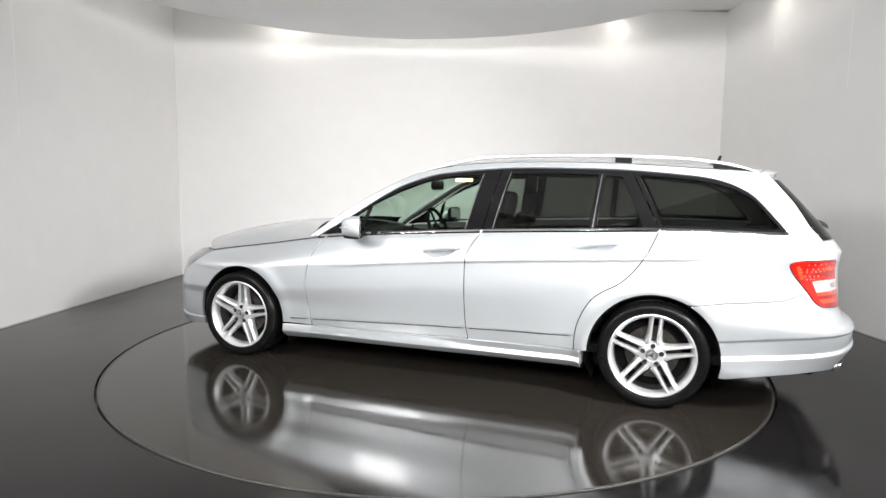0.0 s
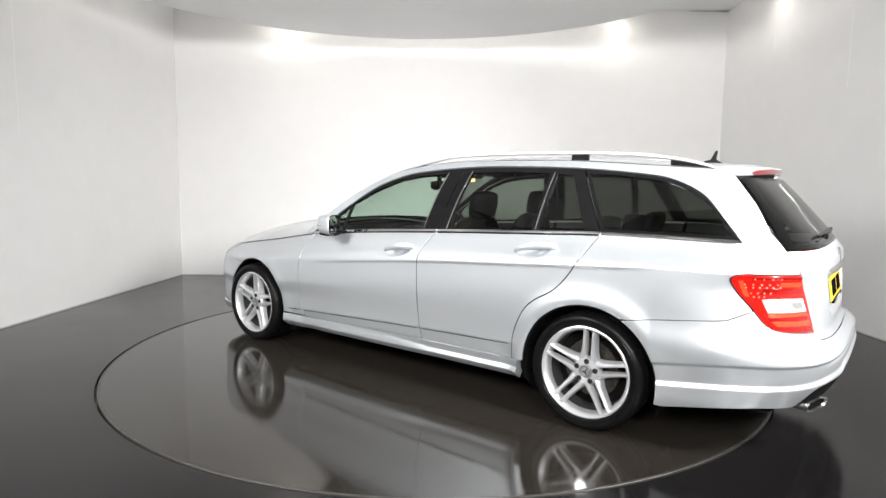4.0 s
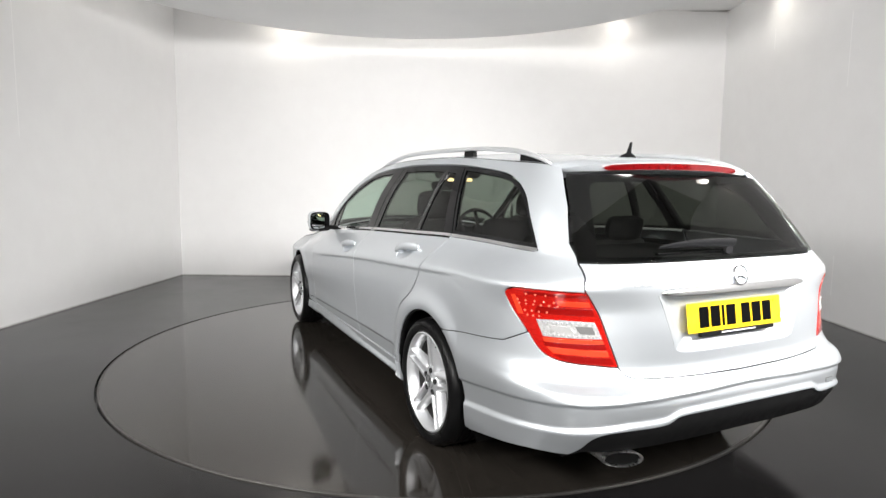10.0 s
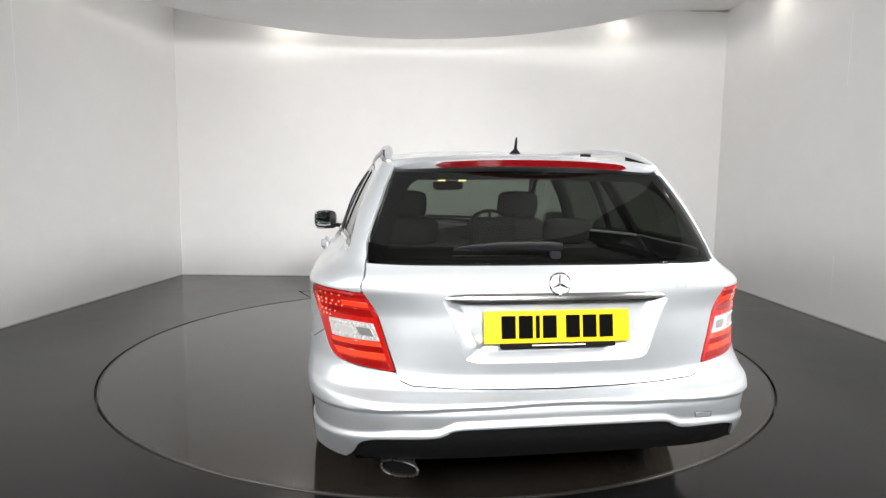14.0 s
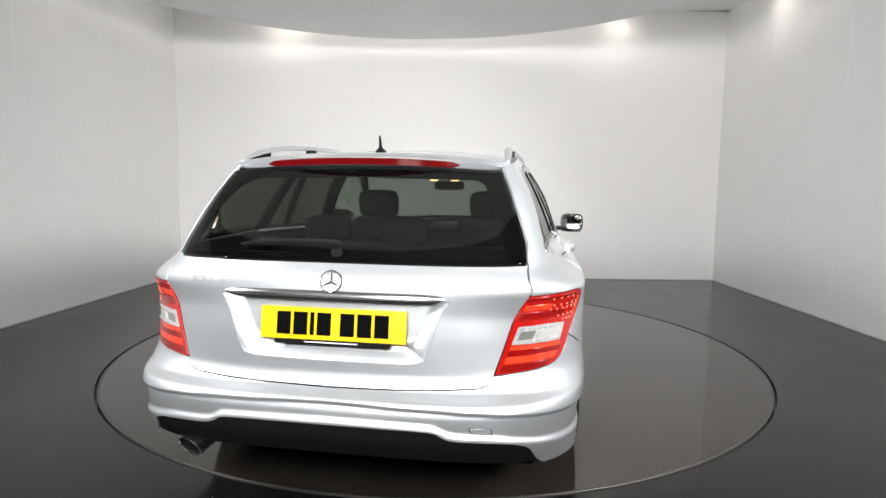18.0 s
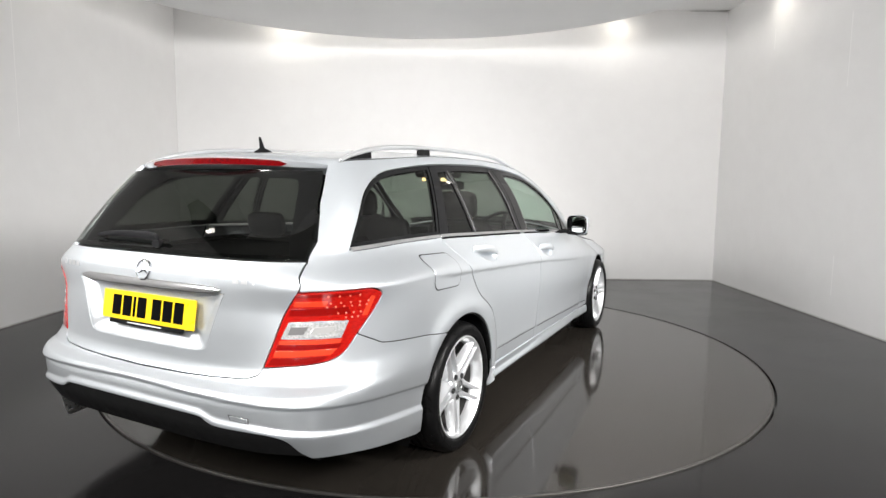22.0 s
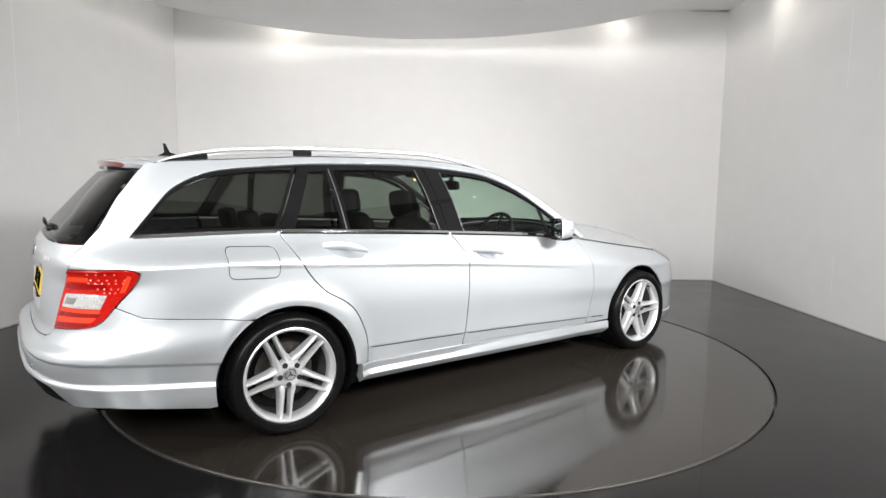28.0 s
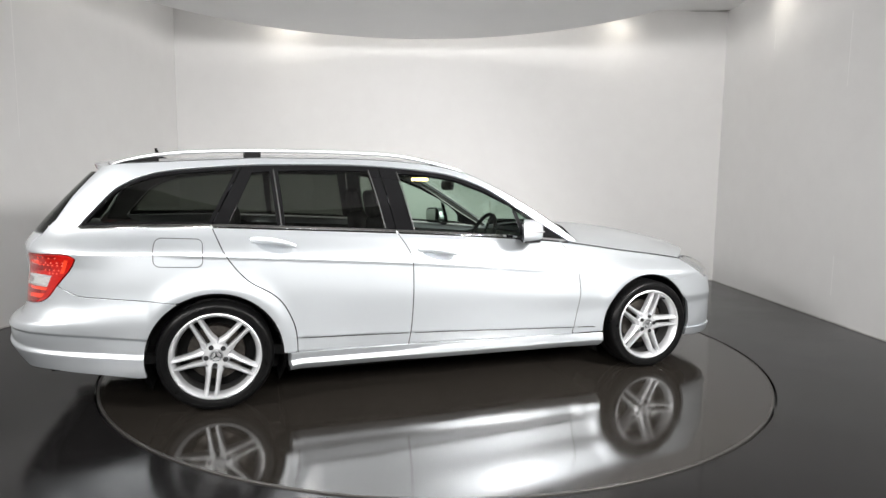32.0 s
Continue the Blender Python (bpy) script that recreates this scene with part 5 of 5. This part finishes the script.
add_box(bm, -2.16, -1.26, -0.60, 0.60, 0.895, 0.91, 0.005)
car_part("luggage_cover", mesh_of("luggage_cover", bm, FABRIC))
bm = bmesh.new()
add_box(bm, -2.2, 0.95, -0.70, 0.70, 0.24, 0.30, 0.01)
car_part("cabin_floor", mesh_of("cabin_floor", bm, FABRIC))
bm = bmesh.new()
secs = []
for x, z, h in ((0.50, 0.74, 0.10), (0.52, 0.80, 0.10), (0.56, 0.84, 0.10), (0.66, 0.862, 0.11), (0.80, 0.865, 0.14), (0.95, 0.85, 0.16)):
    secs.append([(x, -0.69, z - h), (x, -0.69, z - 0.02), (x, -0.55, z), (x, -0.37, z + 0.022), (x, -0.18, z), (x, 0.0, z - 0.004), (x, 0.55, z), (x, 0.69, z - 0.02), (x, 0.69, z - h)])
sweep_tube(bm, None, secs)
car_part("dashboard", mesh_of("dashboard", bm, BLACK_PLASTIC))
bm = bmesh.new()
prof = ball_ring(10)
lathe(bm, [(0.182 + a * 0.014, b * 0.014) for a, b in prof + prof[:1]], 40)
for a in (0, 180, 270):
    m = Matrix.Rotation(radians(a), 4, "Z")
    vs = add_box(bm, 0.04, 0.175, -0.016, 0.016, -0.014, -0.004, 0.003)
    bmesh.ops.transform(bm, matrix=m, verts=[v for v in bm.verts if v.is_valid and abs(v.co.x) <= 0.18 and abs(v.co.y) < 0.02 and v.co.x > 0.03 and v.co.z < 0] if a else [])
lathe(bm, [(0, 0.004), (0.05, 0.0), (0.062, -0.012), (0.055, -0.03), (0, -0.03)], 24)
bm.transform(pose(0.335, -0.37, 0.862, 0, -66, 0) @ Matrix.Rotation(math.pi / 2, 4, "Z"))
car_part("steering_wheel", mesh_of("steering_wheel", bm, BLACK_PLASTIC), label="black steering wheel on the right-hand side")
bm = bmesh.new()
soft_box(bm, pose(0.215, 0.0, 1.225), 0.022, 0.115, 0.034)
add_box(bm, 0.215, 0.245, -0.012, 0.012, 1.24, 1.33, 0.003)
car_part("inside_mirror", mesh_of("inside_mirror", bm, BLACK_PLASTIC), label="black inside mirror")
bm = bmesh.new()
add_box(bm, -0.10, 0.14, -0.13, 0.13, 1.278, 1.335, 0.012)
console = car_part("roof_console", mesh_of("roof_console", bm, LINING), label="roof console with two lit map lamps")
for y in (-0.073, 0.078):
    bm = bmesh.new()
    add_box(bm, -0.035, 0.035, y - 0.024, y + 0.024, 1.256, 1.2775, 0.003)
    car_part("map_lamp", mesh_of("map_lamp", bm, MAP_LAMP), console, "lit warm map lamp")


# ---- small things of the room ----
def strip_on_floor(name, pts, width, material, label, z=0.004):
    bm = bmesh.new()
    for (xa, ya), (xb, yb) in zip(pts, pts[1:]):
        d = Vector((xb - xa, yb - ya, 0)).normalized()
        n_ = Vector((-d.y, d.x, 0)) * width / 2
        a, b = Vector((xa, ya, 0)) - d * width / 2, Vector((xb, yb, 0)) + d * width / 2
        q = [a - n_, b - n_, b + n_, a + n_]
        lo = [bm.verts.new((v.x, v.y, -0.002)) for v in q]
        hi = [bm.verts.new((v.x, v.y, z)) for v in q]
        bm.faces.new(hi)
        for i in range(4):
            bm.faces.new((lo[i], lo[(i + 1) % 4], hi[(i + 1) % 4], hi[i]))
    return tagged(solid(name, bm, material), label, kind="structure")


strip_on_floor("hatch_joint", [(-1.36, 1.845), (-1.58, 2.24), (-0.55, 2.46), (-0.45, 2.24)], 0.010, DARK, "thin dark joint of a floor hatch", 0.0015)
JOINTS = [("x", 0, 2.216, 2.74, 2.96), ("x", 0, 0.97, 2.15, 2.80), ("x", 0, 0.962, 0.25, 0.62), ("l", 0, 0.70, 1.6, 3.4)]
for kind_, x, y, z0, z1 in JOINTS:
    if kind_ == "l":
        x = LW0[0] + (LW1[0] - LW0[0]) * (LW0[1] - y) / (LW0[1] - LW1[1])
        s = 1
    else:
        x = RW0[0] + (RW1[0] - RW0[0]) * (RW0[1] - y) / (RW0[1] - RW1[1])
        s = -1
    bm = bmesh.new()
    add_box(bm, x - 0.0012, x + 0.0012, y - 0.004, y + 0.004, z0, z1)
    tagged(solid("trim", bm, JOINT), "thin filled joint between wall boards", kind="structure")
# a thin dirty line where the walls meet the floor
for name, a, b, nx, ny in (("baseboard", LW0, LW1, 1, 0.08), ("baseboard", RW0, RW1, -1, 0), ("baseboard", (LW0[0], 3.36), (RW0[0], 3.36), 0, -1)):
    bm = bmesh.new()
    prism(bm, [a, b, (b[0] + nx * 0.004, b[1] + ny * 0.004), (a[0] + nx * 0.004, a[1] + ny * 0.004)], 0.0, 0.012)
    tagged(solid(name, bm, SCUFF), "thin scuffed strip along the wall's foot", kind="structure")
# lamps that can be seen or mirrored
GLOW = glowing("lamp_glass", (1.0, 0.95, 0.86), 18.0)
for sx, sy, way in SPOTS:
    fix = tagged(new("ceiling_spot"), "small white ceiling spot lamp, lit", "spot lamp", "spots round the soffit")
    fix.location = (sx, sy, CEIL)
    bm = bmesh.new()
    lathe(bm, [(0.062, 0.002), (0.085, 0.0), (0.085, -0.006), (0.066, -0.010), (0.062, -0.006), (0.062, 0.002)], 24)
    r = solid("bezel", bm, WALL, True)
    r.parent = fix
    bm = bmesh.new()
    lathe(bm, [(0, -0.003), (0.0615, -0.003), (0.0615, 0.0), (0, 0.0)], 24)
    r = solid("lamp_face", bm, GLOW)
    r.parent = fix
for k, aim in zip(STUDIO, AIM):
    fix = tagged(new("studio_lamp"), "square studio lamp under the ceiling, lit", "studio lamp", "lamps behind the camera")
    m = look(k, aim)
    fix.matrix_world = m
    bm = bmesh.new()
    add_box(bm, -0.37, 0.37, -0.37, 0.37, 0.02, 0.16, 0.01)
    r = solid("lamp_housing", bm, BLACK_PLASTIC)
    r.parent = fix
    bm = bmesh.new()
    add_box(bm, -0.35, 0.35, -0.35, 0.35, 0.008, 0.019)
    r = solid("lamp_face", bm, glowing("studio_lamp_glass", (1.0, 0.98, 0.95), 8.0))
    r.parent = fix
    bm = bmesh.new()
    lathe(bm, [(0, 0), (0.015, 0), (0.015, CEIL - k[2] - 0.08), (0, CEIL - k[2] - 0.08)], 12)
    bm.transform(m.inverted() @ Matrix.Translation((k[0], k[1], k[2] + 0.08)))
    r = solid("drop_rod", bm, BLACK_PLASTIC, True)
    r.parent = fix
# housings for the added fill strips, out of sight above the soffit
for at_, to_, watts in COVE_FILLS:
    bm = bmesh.new()
    add_box(bm, -0.48, 0.48, -0.075, 0.075, 0.01, 0.05, 0.004)
    add_box(bm, -0.40, 0.40, -0.086, -0.074, 0.012, 0.048, 0.002)
    bm.transform(look(at_, to_))
    tagged(solid("cove_fill_housing", bm, WALL), "white housing of an added, unseen strip lamp on top of the soffit", "strip lamp", "strip lamps over the soffit")
# worn paint beside the turntable's edge
rnd = random.Random(4)
bm = bmesh.new()
ring_ = []
for a in np.linspace(0, 2 * math.pi, 26, endpoint=False):
    r_ = 1 + rnd.uniform(-0.22, 0.22)
    ring_.append(bm.verts.new((-0.50 + 0.13 * r_ * math.cos(a) + 0.02 * math.sin(a), -2.345 + 0.022 * r_ * math.sin(a) - 0.03 * math.cos(a), 0.0015)))
bm.faces.new(ring_)
tagged(solid("ground_patch", bm, WORN), "small worn brownish patch of floor paint", kind="structure")
# a loose sliver of board in the ceiling's corner
bm = bmesh.new()
prism(bm, [(3.16, 3.352), (3.61, 3.352), (3.635, 3.29), (3.42, 3.338)], 3.447, 3.454)
tagged(solid("trim", bm, SCUFF), "loose scuffed sliver of board in the ceiling corner", kind="structure")


def motions():
    turn = lambda t: pose(0, 0, 0, 0, 0, 159.8377 - 4.42689 * t)
    times = [2.0 * k for k in range(17)]
    walk(car, [(t, turn(t)) for t in times])
    walk(turntable, [(t, turn(t)) for t in times])


motions()
